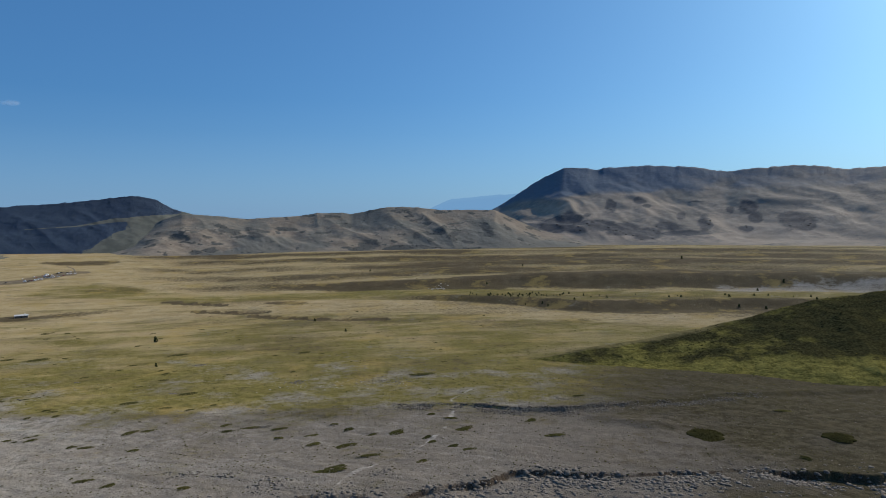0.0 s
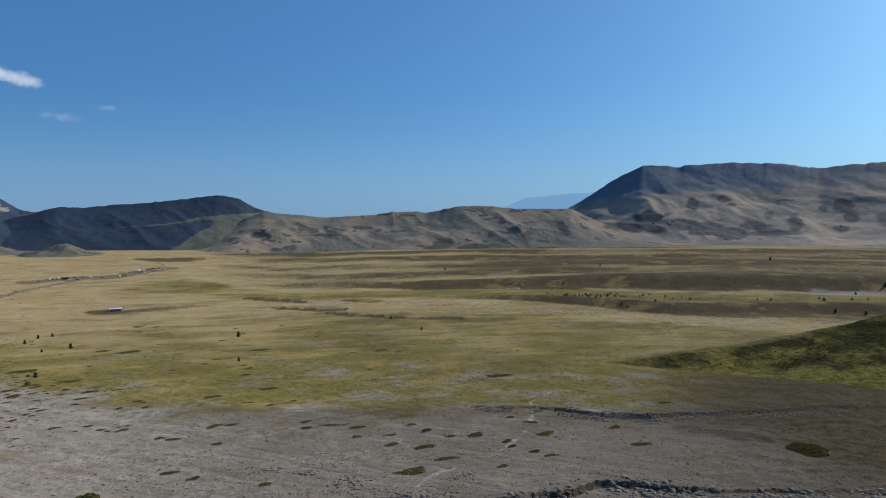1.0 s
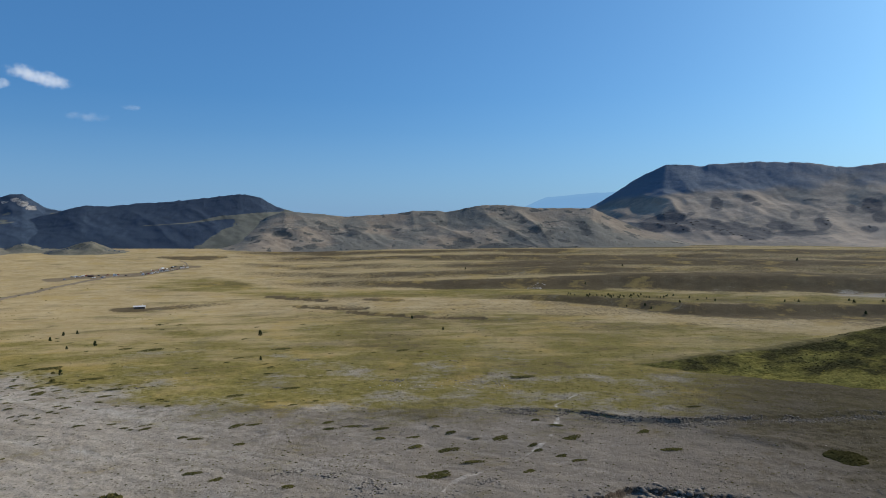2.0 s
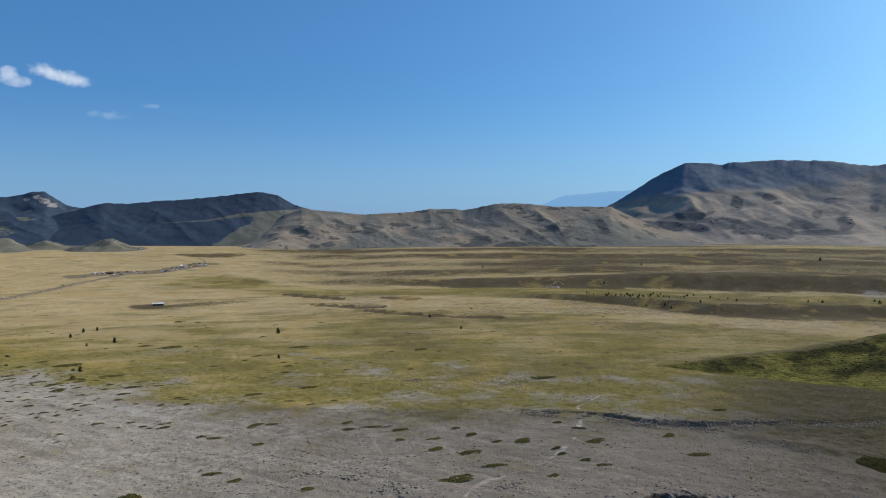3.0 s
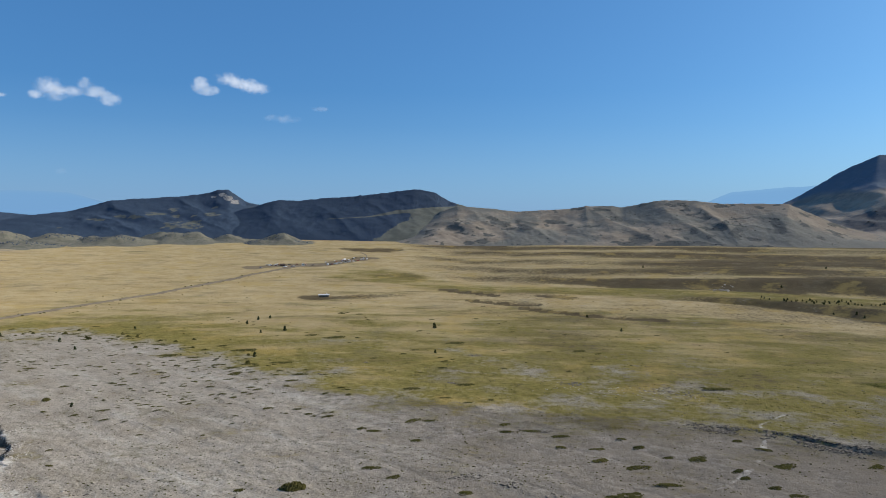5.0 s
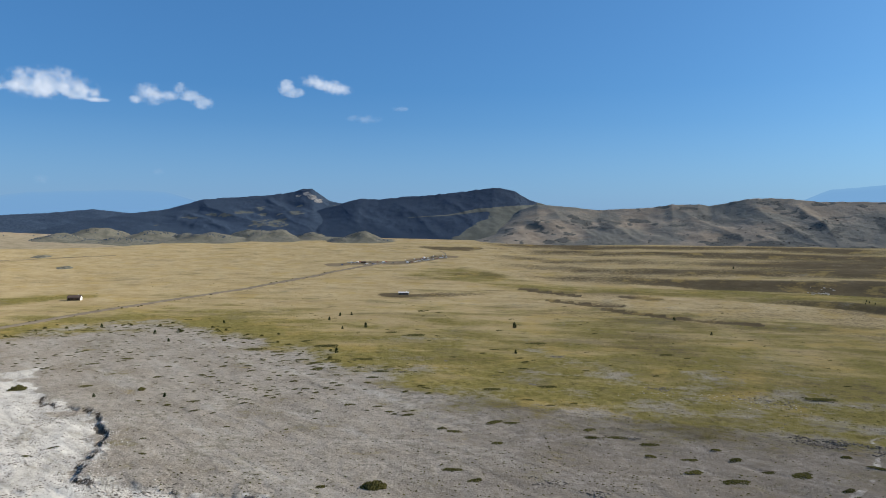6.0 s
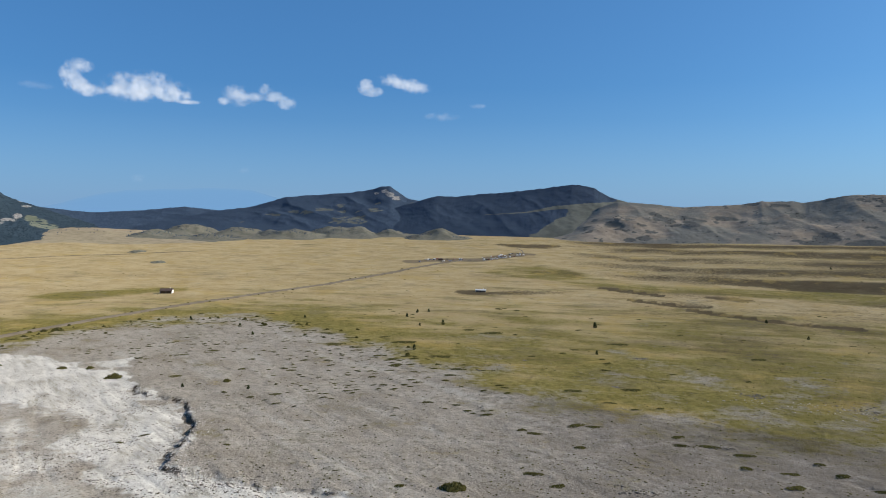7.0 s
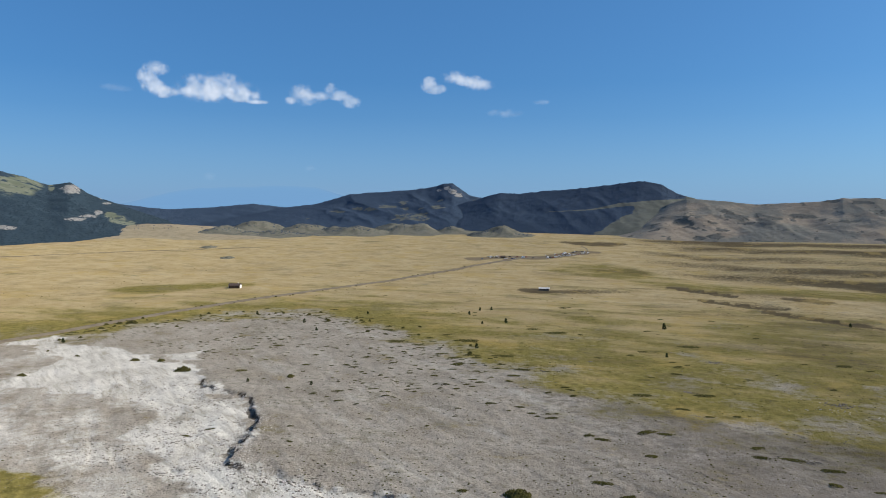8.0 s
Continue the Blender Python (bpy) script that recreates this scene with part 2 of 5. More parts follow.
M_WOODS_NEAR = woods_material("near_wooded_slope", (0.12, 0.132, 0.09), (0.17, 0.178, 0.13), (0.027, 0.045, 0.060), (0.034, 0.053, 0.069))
M_KNOLL = hill_material("stony_knoll", (0.165, 0.162, 0.128), (0.275, 0.262, 0.212), (0.085, 0.09, 0.072), 0.50, 2.0)
M_DRYKNOLL = hill_material("dry_grass_knoll", (0.35, 0.29, 0.19), (0.45, 0.38, 0.26), (0.22, 0.2, 0.145), 0.56, 2.0)
M_TURF = turf_material()
# needles blued to stand for haze, less so on the nearer trees
M_FIR = leaf_material("hazed_conifer_needles", (0.044, 0.066, 0.1), (0.054, 0.076, 0.11), 0.05)
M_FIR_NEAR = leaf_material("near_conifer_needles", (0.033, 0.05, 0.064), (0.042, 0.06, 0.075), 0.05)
M_SCRUB = leaf_material("scrub_leaves", (0.054, 0.05, 0.018), (0.125, 0.11, 0.038), 0.1)
M_CUSHION = leaf_material("cushion_needles", (0.036, 0.032, 0.012), (0.07, 0.062, 0.022), 0.3)
M_PINE = leaf_material("pine_needles", (0.028, 0.036, 0.016), (0.06, 0.07, 0.028), 0.5)
M_TUSSOCK = leaf_material("tussock_grass", (0.085, 0.075, 0.022), (0.19, 0.155, 0.055), 0.2)
M_TURFLEAF = leaf_material("turf_blades", (0.12, 0.1, 0.022), (0.25, 0.2, 0.04), 0.15)
M_HEATH = leaf_material("heath_leaves", (0.036, 0.032, 0.014), (0.078, 0.066, 0.028), 0.1)
# scrub on the far hills, greyed and lifted in colour as haze would
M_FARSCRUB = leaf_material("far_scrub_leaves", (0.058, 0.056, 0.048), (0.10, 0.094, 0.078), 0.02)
M_JUNIPER = leaf_material("juniper_needles", (0.054, 0.051, 0.018), (0.112, 0.1, 0.035), 0.6)
M_BARK = plain_material("bark", (0.09, 0.065, 0.045), (0.15, 0.11, 0.08), 3.0, 0.9, bump=0.05)
M_DARKROCK = plain_material("weathered_stone", (0.085, 0.072, 0.056), (0.20, 0.172, 0.138), 0.8, 0.9, bump=0.1, spec=0.03)
M_GREYROCK = plain_material("grey_stone", (0.115, 0.097, 0.077), (0.25, 0.215, 0.178), 0.8, 0.9, bump=0.1, spec=0.03)
M_ROCK = plain_material("limestone", (0.34, 0.295, 0.24), (0.54, 0.49, 0.42), 0.8, 0.9, bump=0.1, spec=0.03)
M_ROAD = plain_material("worn_asphalt", (0.165, 0.13, 0.088), (0.235, 0.19, 0.13), 0.12, 0.9, bump=0.03, spec=0.1)
M_TRACK = plain_material("dirt_track", (0.14, 0.11, 0.07), (0.22, 0.18, 0.12), 0.1, 0.95, bump=0.05)
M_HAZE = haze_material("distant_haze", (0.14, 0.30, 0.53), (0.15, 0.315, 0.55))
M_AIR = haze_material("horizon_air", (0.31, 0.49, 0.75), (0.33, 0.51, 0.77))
M_CLOUD = cloud_material()
M_WALL = plain_material("white_plaster", (0.68, 0.66, 0.62), (0.78, 0.76, 0.72), 0.9, 0.85, bump=0.02)
M_DARKWALL = plain_material("dark_timber", (0.07, 0.045, 0.03), (0.12, 0.075, 0.05), 1.5, 0.8, bump=0.02)
M_TIMBER = plain_material("grey_timber", (0.16, 0.13, 0.10), (0.24, 0.20, 0.16), 1.5, 0.85, bump=0.02)
M_ROOF = plain_material("brown_roof", (0.075, 0.05, 0.04), (0.12, 0.082, 0.065), 1.2, 0.8, bump=0.03)
M_METAL = plain_material("sheet_roof", (0.48, 0.47, 0.45), (0.60, 0.59, 0.57), 0.8, 0.8, bump=0.02)
M_GLASS = plain_material("window_glass", (0.02, 0.025, 0.03), (0.03, 0.035, 0.04), 1.0, 0.1, spec=0.6)
M_TYRE = plain_material("tyre_rubber", (0.02, 0.02, 0.02), (0.035, 0.035, 0.035), 4.0, 0.85)
PAINTS = [plain_material("car_paint_" + n, c, tuple(1.05 * v for v in c), 0.6, 0.3, spec=0.5)
          for n, c in (("white", (0.80, 0.80, 0.79)), ("silver", (0.50, 0.51, 0.53)), ("black", (0.02, 0.02, 0.022)),
                       ("red", (0.32, 0.03, 0.025)), ("blue", (0.04, 0.08, 0.22)))]


# ---------------------------------------------------------------- shapes of the land
def lattice(i, j, seed):
    h = np.sin(i * 127.1 + j * 311.7 + seed * 74.7) * 43758.5453
    return h - np.floor(h)


def value_noise(x, y, seed=0):
    i, j = np.floor(x), np.floor(y)
    u, v = x - i, y - j
    u, v = u * u * (3 - 2 * u), v * v * (3 - 2 * v)
    low = lattice(i, j, seed) * (1 - u) + lattice(i + 1, j, seed) * u
    high = lattice(i, j + 1, seed) * (1 - u) + lattice(i + 1, j + 1, seed) * u
    return low * (1 - v) + high * v


def fbm(x, y, octaves=4, seed=0, gain=0.5):
    """Fractal noise round 0, about -0.5 to 0.5."""
    x, y = np.asarray(x, float), np.asarray(y, float)
    total, amp, norm = 0.0, 1.0, 0.0
    for k in range(octaves):
        total = total + amp * value_noise(x * 2.03 ** k, y * 2.03 ** k, seed + 7 * k)
        norm += amp
        amp *= gain
    return total / norm - 0.5


def step(lo, hi, v):
    s = np.clip((v - lo) / (hi - lo), 0, 1)
    return s * s * (3 - 2 * s)


def softplus(v, width):
    return width * np.log1p(np.exp(np.clip(v / width, -40, 40)))


def line_distance(x, y, pts):
    """Distance to a polyline, and how far along it (0 to 1) the nearest point lies."""
    best, along = np.full(np.shape(x), 1e9), np.zeros(np.shape(x))
    n = len(pts) - 1
    for k in range(n):
        (ax, ay), (bx, by) = pts[k], pts[k + 1]
        dx, dy = bx - ax, by - ay
        s = np.clip(((x - ax) * dx + (y - ay) * dy) / (dx * dx + dy * dy), 0, 1)
        d = np.hypot(x - ax - s * dx, y - ay - s * dy)
        closer = d < best
        best, along = np.where(closer, d, best), np.where(closer, (k + s) / n, along)
    return best, along


# the far edge of the gravel fan: azimuth and radius
FAN_AZ = (-75, -56, -49.7, -43, -40.4, -31.6, -25.8, -20.9, -17.6, -13.8, -8.6, 0, 8.2, 18.8, 24.4, 28.2, 32, 37.4, 43.6, 54, 75)
FAN_R = (470, 545, 558, 598, 637, 633, 520, 451, 404, 356, 332, 308, 301, 294, 288, 296, 307, 321, 332, 338, 340)
# the far bank of the pale stream wash
BANK = [(-620, 420), (-441, 380), (-360, 362), (-302, 352), (-245, 298), (-222, 283), (-199, 278), (-192, 273), (-179, 254), (-170, 247), (-161, 232), (-155, 220),
        (-146, 202), (-132, 197), (-111, 193), (-86, 190), (-30, 184), (23, 182), (42, 171), (69, 178), (89, 183), (110, 171), (147, 166), (171, 157), (230, 140), (330, 100)]
BANK_X, BANK_Y = [p[0] for p in BANK], [p[1] for p in BANK]
# the stony step at the far side of the fan
LEDGE = [(20, 318), (45, 311), (59, 303), (70, 295), (80, 286), (90, 281), (101, 278), (110, 270), (118, 262), (127, 257), (137, 254), (151, 257), (175, 256), (200, 257), (229, 260), (300, 250)]
# a lower, earthy step in front of it
EARTH_STEP = [(132, 249), (138, 245), (148, 235), (153, 227), (160, 220), (167, 217), (182, 213)]
# the white gravel of the stream wash
WASH = [(-443, 341), (-434, 354), (-432, 368), (-391, 348), (-353, 351), (-312, 333), (-296, 329), (-307, 346), (-300, 362), (-276, 333), (-258, 311), (-238, 291), (-216, 278), (-195, 274), (-172, 248),
        (-160, 229), (-155, 218), (-147, 200), (-107, 190), (-86, 186), (-110, 168), (-135, 170), (-149, 182), (-170, 205), (-200, 208), (-215, 231), (-234, 253), (-264, 254), (-299, 253), (-330, 265), (-346, 287), (-355, 309), (-418, 339)]
FOOTPATH = [(115, 307), (99, 291), (95, 275), (77, 236), (60, 215), (40, 201), (34, 195), (30, 187)]
# the terraces of the plain: azimuth and radius of each foot, height, depth
TERRACES = [((-2, 2.4, 10.7, 17.8, 24.9, 33.8, 41.8, 47.8, 60), (1040, 1022, 992, 992, 1005, 1013, 1045, 1072, 1100), 13, 60),
            ((-9, -6, 1.4, 10.7, 20.2, 34, 60), (1230, 1189, 1118, 1095, 1120, 1190, 1230), 4.5, 26), ((-8, -3, 4.2, 10.7, 25, 50), (1345, 1298, 1261, 1235, 1270, 1320), 5, 26),
            ((-9, -5.5, 4.2, 10.8, 20.2, 33.8, 45.5), (1540, 1496, 1423, 1397, 1425, 1426, 1439), 6, 30), ((-10, 5, 20, 45), (1640, 1560, 1540, 1560), 5, 30)]
LEDGE_X, LEDGE_Y = [p[0] for p in LEDGE], [p[1] for p in LEDGE]
CHANNEL = [(90, 900), (155, 880), (219, 851), (295, 815), (359, 748), (387, 689), (433, 655), (488, 641), (581, 613), (701, 560), (860, 470)]
GULLIES = [[(-43, 890), (-33, 882), (1, 845)], [(-24, 784), (7, 757), (25, 750), (44, 747)], [(32, 722), (51, 701), (91, 664), (126, 653), (150, 645)]]
ROAD = [(-455, 250), (-446, 338), (-449, 373), (-452, 435), (-453, 498), (-449, 564), (-433, 663), (-402, 799), (-370, 952), (-344, 1085), (-322, 1150), (-289, 1175)]
SPUR = [(-390, 1119), (-346, 1158), (-295, 1172), (-270, 1225), (-235, 1308)]


def fan_edge(x, y):
    az = np.degrees(np.arctan2(x, y))
    return np.interp(az, FAN_AZ, FAN_R) - np.hypot(x, y)


def bank_side(x, y):
    """Metres inside the wash, south of its bank (negative: north of it)."""
    d, _ = line_distance(x, y, BANK)
    wob = 8.5 * fbm(x / 9, y / 9, 5, 41, 0.55)
    return np.where(y < np.interp(x, BANK_X, BANK_Y), d, -d) + wob


def inside(x, y, pts):
    """Metres inside a closed outline (negative: outside)."""
    d, _ = line_distance(x, y, pts + pts[:1])
    odd = np.zeros(np.shape(x), bool)
    for (ax, ay), (bx, by) in zip(pts, pts[1:] + pts[:1]):
        if ay != by:
            odd ^= ((ay > y) != (by > y)) & (x < ax + (bx - ax) * (y - ay) / (by - ay))
    return np.where(odd, d, -d)


def terrace(az, r, k):
    """Metres past the foot of a terrace's slope."""
    return r - np.interp(az, TERRACES[k][0], TERRACES[k][1]) + (26 if k else 14) * fbm(az / 2.2 + 9 * k, az * 0 + k, 4, 11 + k)


def ledge_side(x, y):
    d, _ = line_distance(x, y, LEDGE)
    return np.where(y > np.interp(x, LEDGE_X, LEDGE_Y), d, -d) + 2.5 * fbm(x / 8, y / 8, 3, 43)


def height(x, y):
    x, y = np.asarray(x, float), np.asarray(y, float)
    r = np.hypot(x, y)
    az = np.degrees(np.arctan2(x, y))
    right = step(-13, 1, az)
    z = -20 + 48 * np.exp(-r / 330)
    rise = softplus(r - 900, 100) - 1.2 * softplus(r - 1900, 100)
    stairs = 0.0
    for k, (_, _, tall, deep) in enumerate(TERRACES):
        if k == 0:
            tall = np.interp(az, (-2, 10, 20, 32, 45), (5, 8, 12, 17, 18)) - 4 * step(1100, 1600, r) * step(10, 30, az)
        stairs = stairs + tall * step(0, deep, terrace(az, r, k))
    z = z + 0.045 * rise * (1 - right) + (0.006 * rise + stairs * (1 - step(1900, 2600, r))) * right
    d, s = line_distance(x, y, CHANNEL)
    flat = 8 + 24 * step(0.4, 0.62, s)
    z = z - 9 * step(0.05, 0.3, s) * (1 - step(flat, flat + 30 + 12 * fbm(x / 80, y / 80, 2, 5), d)) * (r > 400)
    for line in GULLIES:
        d, s = line_distance(x, y, line)
        z = z - 2.4 * (1 - step(2, 6 + 4 * fbm(x / 14, y / 14, 2, 6), d)) * (r > 500)
    far = step(300, 700, r)
    z = z + far * (1 - step(1500, 2200, r)) * (5.0 * fbm(x / 160, y / 160, 4, 21) + 1.2 * fbm(x / 30, y / 30, 3, 22))
    near = 1 - step(350, 650, r)
    z = z + near * (1.6 * fbm(x / 38, y / 38, 3, 23) + 0.7 * fbm(x / 7, y / 7, 4, 24, 0.6))
    rill = np.abs(2 * fbm((0.76 * x - 0.65 * y) / 55, (0.65 * x + 0.76 * y) / 8, 4, 46))
    z = z + near * 0.7 * (np.minimum(rill, 0.35) - 0.35)
    b = bank_side(x, y)
    deep = np.interp(x, (-300, -245, -232, -192, -180, -150, -140, -60, 30, 55, 95, 112, 152, 166, 215, 270), (0.2, 0.35, 0.9, 1.0, 1.2, 1.2, 0.6, 0.5, 0.6, 1.5, 1.7, 0.6, 0.6, 2.6, 2.8, 1.0)) * (1 + 0.9 * fbm(x / 11, y / 11, 3, 44))
    z = z - (r < 700) * deep * step(-0.5, 1.2, b) * (1 - step(15, 70, b))
    d, s = line_distance(x, y, EARTH_STEP)
    z = z + (r < 700) * 1.3 * step(9, 0, d + 4 * fbm(x / 9, y / 9, 3, 63)) * np.sin(np.clip(s, 0, 1) * math.pi)
    l = ledge_side(x, y)
    z = z + (r < 700) * 1.6 * (1 + fbm(x / 15, y / 15, 2, 45)) * step(-1.2, 1.8, l) * (1 - step(30, 110, l)) * (0.25 + 0.75 * step(88, 128, x)) * step(40, 80, x) * (1 - 0.3 * step(115, 150, x))
    back = softplus(-y - 40, 25)
    return z + 330 * np.tanh(0.35 * back / 330)


def link_mesh(name, co, faces, material, smooth=True, parent=None):
    """A mesh object from arrays; faces all have the same number of corners."""
    me = bpy.data.meshes.new(name)
    n, k = faces.shape
    me.vertices.add(len(co))
    me.vertices.foreach_set("co", np.ascontiguousarray(co, np.float32).ravel())
    me.loops.add(n * k)
    me.loops.foreach_set("vertex_index", np.ascontiguousarray(faces, np.int32).ravel())
    me.polygons.add(n)
    me.polygons.foreach_set("loop_start", np.arange(0, n * k, k, dtype=np.int32))
    me.update(calc_edges=True)
    me.validate()
    if smooth:
        me.shade_smooth()
    me.materials.append(material)
    ob = new(name, me)
    if parent:
        ob.parent = parent
    return ob


def set_attr(ob, name, values):
    a = ob.data.attributes.new(name, "FLOAT", "POINT")
    a.data.foreach_set("value", np.ascontiguousarray(values, np.float32).ravel())


def grid_faces(rows, cols, wrap=False):
    i, j = np.meshgrid(np.arange(rows - 1), np.arange(cols if wrap else cols - 1), indexing="ij")
    k = (j + 1) % cols
    return np.stack([i * cols + j, i * cols + k, (i + 1) * cols + k, (i + 1) * cols + j], -1).reshape(-1, 4)


# ---------------------------------------------------------------- the ground, one sheet
def build_ground():
    fine_az = np.arange(-62, 60, 0.13)
    az = np.radians(np.concatenate([fine_az, np.arange(65, 294, 3.0)]))
    r = np.concatenate([np.linspace(0.0, 110, 16), 1 / np.linspace(1 / 114, 1 / 1750, 400), np.geomspace(1800, 4700, 18)])
    A, R = np.meshgrid(az, r)
    x, y = R * np.sin(A), R * np.cos(A)
    z = height(x, y)
    ob = link_mesh("ground", np.stack([x, y, z], -1).reshape(-1, 3), grid_faces(len(r), len(az), True), M_GROUND)
    edge = fan_edge(x, y)
    azd = (np.degrees(A) + 180) % 360 - 180
    away = step(40, 210, R)
    azd = np.where(np.abs(azd) > 66, np.sign(azd) * (66 - 30 * step(66, 150, np.abs(azd))), azd)
    azd = azd * away + (1 - away) * 30 * fbm(x / 70, y / 70, 3, 58)
    # darkens the ground towards the sun side, painting in its backlit look
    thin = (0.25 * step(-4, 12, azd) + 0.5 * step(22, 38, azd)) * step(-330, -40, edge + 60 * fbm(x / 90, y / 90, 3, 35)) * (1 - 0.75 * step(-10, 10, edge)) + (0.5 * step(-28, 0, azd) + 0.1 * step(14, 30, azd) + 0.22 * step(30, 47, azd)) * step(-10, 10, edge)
    meadow = step(7, -7, R - 267 + 8 * (azd + 49.9) + 22 * fbm(x / 14, y / 14, 3, 51)) * step(-41, -45, azd) * step(120, 200, R + 50 * fbm(x / 30, y / 30, 3, 59))
    gravel = np.maximum(step(-75, 75, edge + 95 * fbm(x / 38, y / 38, 5, 31, 0.6)), 0.45 * thin)
    # gravel also fades on the right, so the painted backlit tone shows
    gravel = np.maximum(gravel, 0.36 * step(-0.05, 0.12, fbm(x / 45 + 4, y / 45, 4, 38)) * step(-300, -60, edge) * step(-24, -8, azd)) * (1 - meadow) * (1 - 0.75 * step(28, 50, azd + 14 * fbm(x / 40, y / 40, 4, 55)))
    gravel = np.maximum(gravel, 0.78 * step(34, 16, line_distance(x, y, [(665, 768), (711, 753), (786, 737), (855, 685), (930, 600)])[0] + 16 * fbm(x / 60, y / 25, 3, 53)))
    b = bank_side(x, y)
    streaks = fbm((0.76 * x - 0.65 * y) / 50, (0.65 * x + 0.76 * y) / 14, 4, 48)
    wash = (1.0 + 1.1 * streaks) * step(-7, 7, inside(x, y, WASH) + 26 * fbm(x / 15, y / 15, 5, 56, 0.6))
    wash = np.maximum(wash, (0.62 + 1.1 * streaks) * step(-2, 3, b) * (1 - step(12, 34, b + 16 * fbm(x / 12, y / 12, 3, 65))) * step(-165, -140, x) * (1 - 0.66 * step(-60, 40, x) - 0.2 * step(90, 150, x)))
    wash = np.maximum(wash, 0.55 * step(7, 2, line_distance(x, y, [(-240, 232), (-217, 206), (-202, 192), (-181, 173)])[0] + 8 * fbm(x / 9, y / 9, 3, 66)))
    wash = np.maximum(wash, (0.42 + 0.55 * fbm((0.76 * x - 0.65 * y) / 60, (0.65 * x + 0.76 * y) / 16, 4, 49)) * step(0, 40, b) * (R < 500) * step(14, -10, azd))
    wash = np.maximum(wash, 0.42 * step(1.6, 0.4, line_distance(x, y, FOOTPATH)[0] + 2.2 * fbm(x / 6, y / 6, 3, 67)))
    l = ledge_side(x, y)
    # exposed earth, widened to paint the shadow below bank and ledge dark
    soil_shade = step(-0.9, -0.2, b) * step(np.interp(x, (-195, -183, -150, -140), (2.4, 4.0, 3.8, 2.4)), np.interp(x, (-195, -183, -150, -140), (1.4, 2.6, 2.4, 1.4)), b) * np.interp(x, (-300, -250, -240, -200, -160, -142, -134, -60, 40, 400), (0.0, 0.0, 0.9, 0.85, 1.0, 1.0, 0.5, 0.5, 0.9, 1.0)) * (R < 640) * (0.75 + 1.2 * fbm(x / 6, y / 6, 3, 47))
    soil_shade = np.maximum(soil_shade, 0.5 * step(-2.6, -1.0, l) * step(3.4, 2.0, l) * step(85, 125, x) * (1 - 0.5 * step(120, 145, x)) * (0.9 + 1.3 * fbm(x / 9, y / 9, 3, 50)) * (R < 500))
    soil_shade = np.maximum(soil_shade, 0.4 * step(7, 2, line_distance(x, y, EARTH_STEP)[0] + 5 * fbm(x / 8, y / 8, 3, 68)) * (R < 500))
    right = step(-10, 20, azd)
    green = 0.45 * (1 - step(0, 260, -edge)) + 0.37 * (1 - step(560, 950, R)) + 0.08 * right + 0.08 * right * (1 - step(800, 1000, R))
    # heath cover, plus painted shade on terrace faces, channel walls and gullies
    heath_shade = 0.0
    for k, (_, _, _, deep) in enumerate(TERRACES):
        q = terrace(azd, R, k)
        deep = np.interp(azd, (0, 20, 35), (30, 60, 100)) if k == 0 else 0.8 * deep
        patch = np.clip((1.0 if k == 0 else 0.8) + (0.5 if k == 0 else 1.8) * fbm(x / 170, y / 110, 3, 39 + k), 0.2, 1.1)
        strong = np.interp(azd, (-4, 4, 14), (0.0, 0.45, 1.0)) if k == 0 else np.interp(azd, (-9, -4, 12, 30), (0.0, 0.9, 0.9, 0.0 if k == 1 else 0.7))
        blur = 4 if k == 0 else 30
        heath_shade = heath_shade + (1.0 if k == 0 else 0.72) * strong * patch * step(-8 - 0.3 * blur, 0.3 * blur, q) * step(deep + 14 + blur, deep, q)
    d, s = line_distance(x, y, CHANNEL)
    flat = 8 + 24 * step(0.4, 0.62, s)
    heath_shade = heath_shade + (0.5 + 0.5 * step(0.35, 0.6, s)) * step(0.1, 0.3, s) * step(flat + 40, flat + 24, d) * (R > 400) + 1.0 * step(42, 20, line_distance(x, y, [(-304, 1485), (-258, 1474), (-222, 1500)])[0] + 16 * fbm(x / 40, y / 40, 3, 93))
    for line in GULLIES:
        d, s = line_distance(x, y, line)
        heath_shade = heath_shade + 0.95 * step(9, 6, d + 3 * fbm(x / 14, y / 14, 2, 57)) * (R > 500)
    d, s = line_distance(x, y, [(-603, 600), (-580, 645), (-545, 690)])
    streak = step(44, 8, d + 36 * fbm(x / 40, y / 25, 4, 69))
    heath_shade = heath_shade + 0.36 * streak
    heath_shade = heath_shade + 0.6 * step(16, 8, line_distance(x, y, [(64, 840), (86, 820)])[0])
    d, s = line_distance(x, y, [(-212, 802), (-190, 800), (-155, 812), (-123, 835)])
    heath_shade = heath_shade + 0.9 * step(26, 10, d + 14 * fbm(x / 25, y / 25, 3, 54)) * (1 - 0.5 * s)
    d, s = line_distance(x, y, [(-60, 905), (-38, 880)])
    heath_shade = heath_shade + 0.9 * step(13, 6, d)
    heath_shade = heath_shade + 0.2 * step(-12, -2, azd) * step(12, 3, azd) * step(560, 900, R) * (1 - step(900, 1000, R))
    heath_shade = heath_shade + (0.3 * step(-14, -3, azd) + 0.1 * step(8, 20, azd)) * step(940, 1080, R) * np.clip(0.75 + 2.4 * fbm(azd / 9, R / 60, 4, 36), 0, 1.5) + 0.3 * step(95, 55, np.hypot(x + 180, y - 1035) + 70 * fbm(x / 60, y / 60, 3, 92))
    heath_shade = heath_shade + 0.2 * step(-22, -8, azd) * step(330, 420, R) * (1 - step(900, 1000, R)) * np.clip(0.8 + 2.5 * fbm(x / 60, y / 40, 4, 70), 0, 1.6)
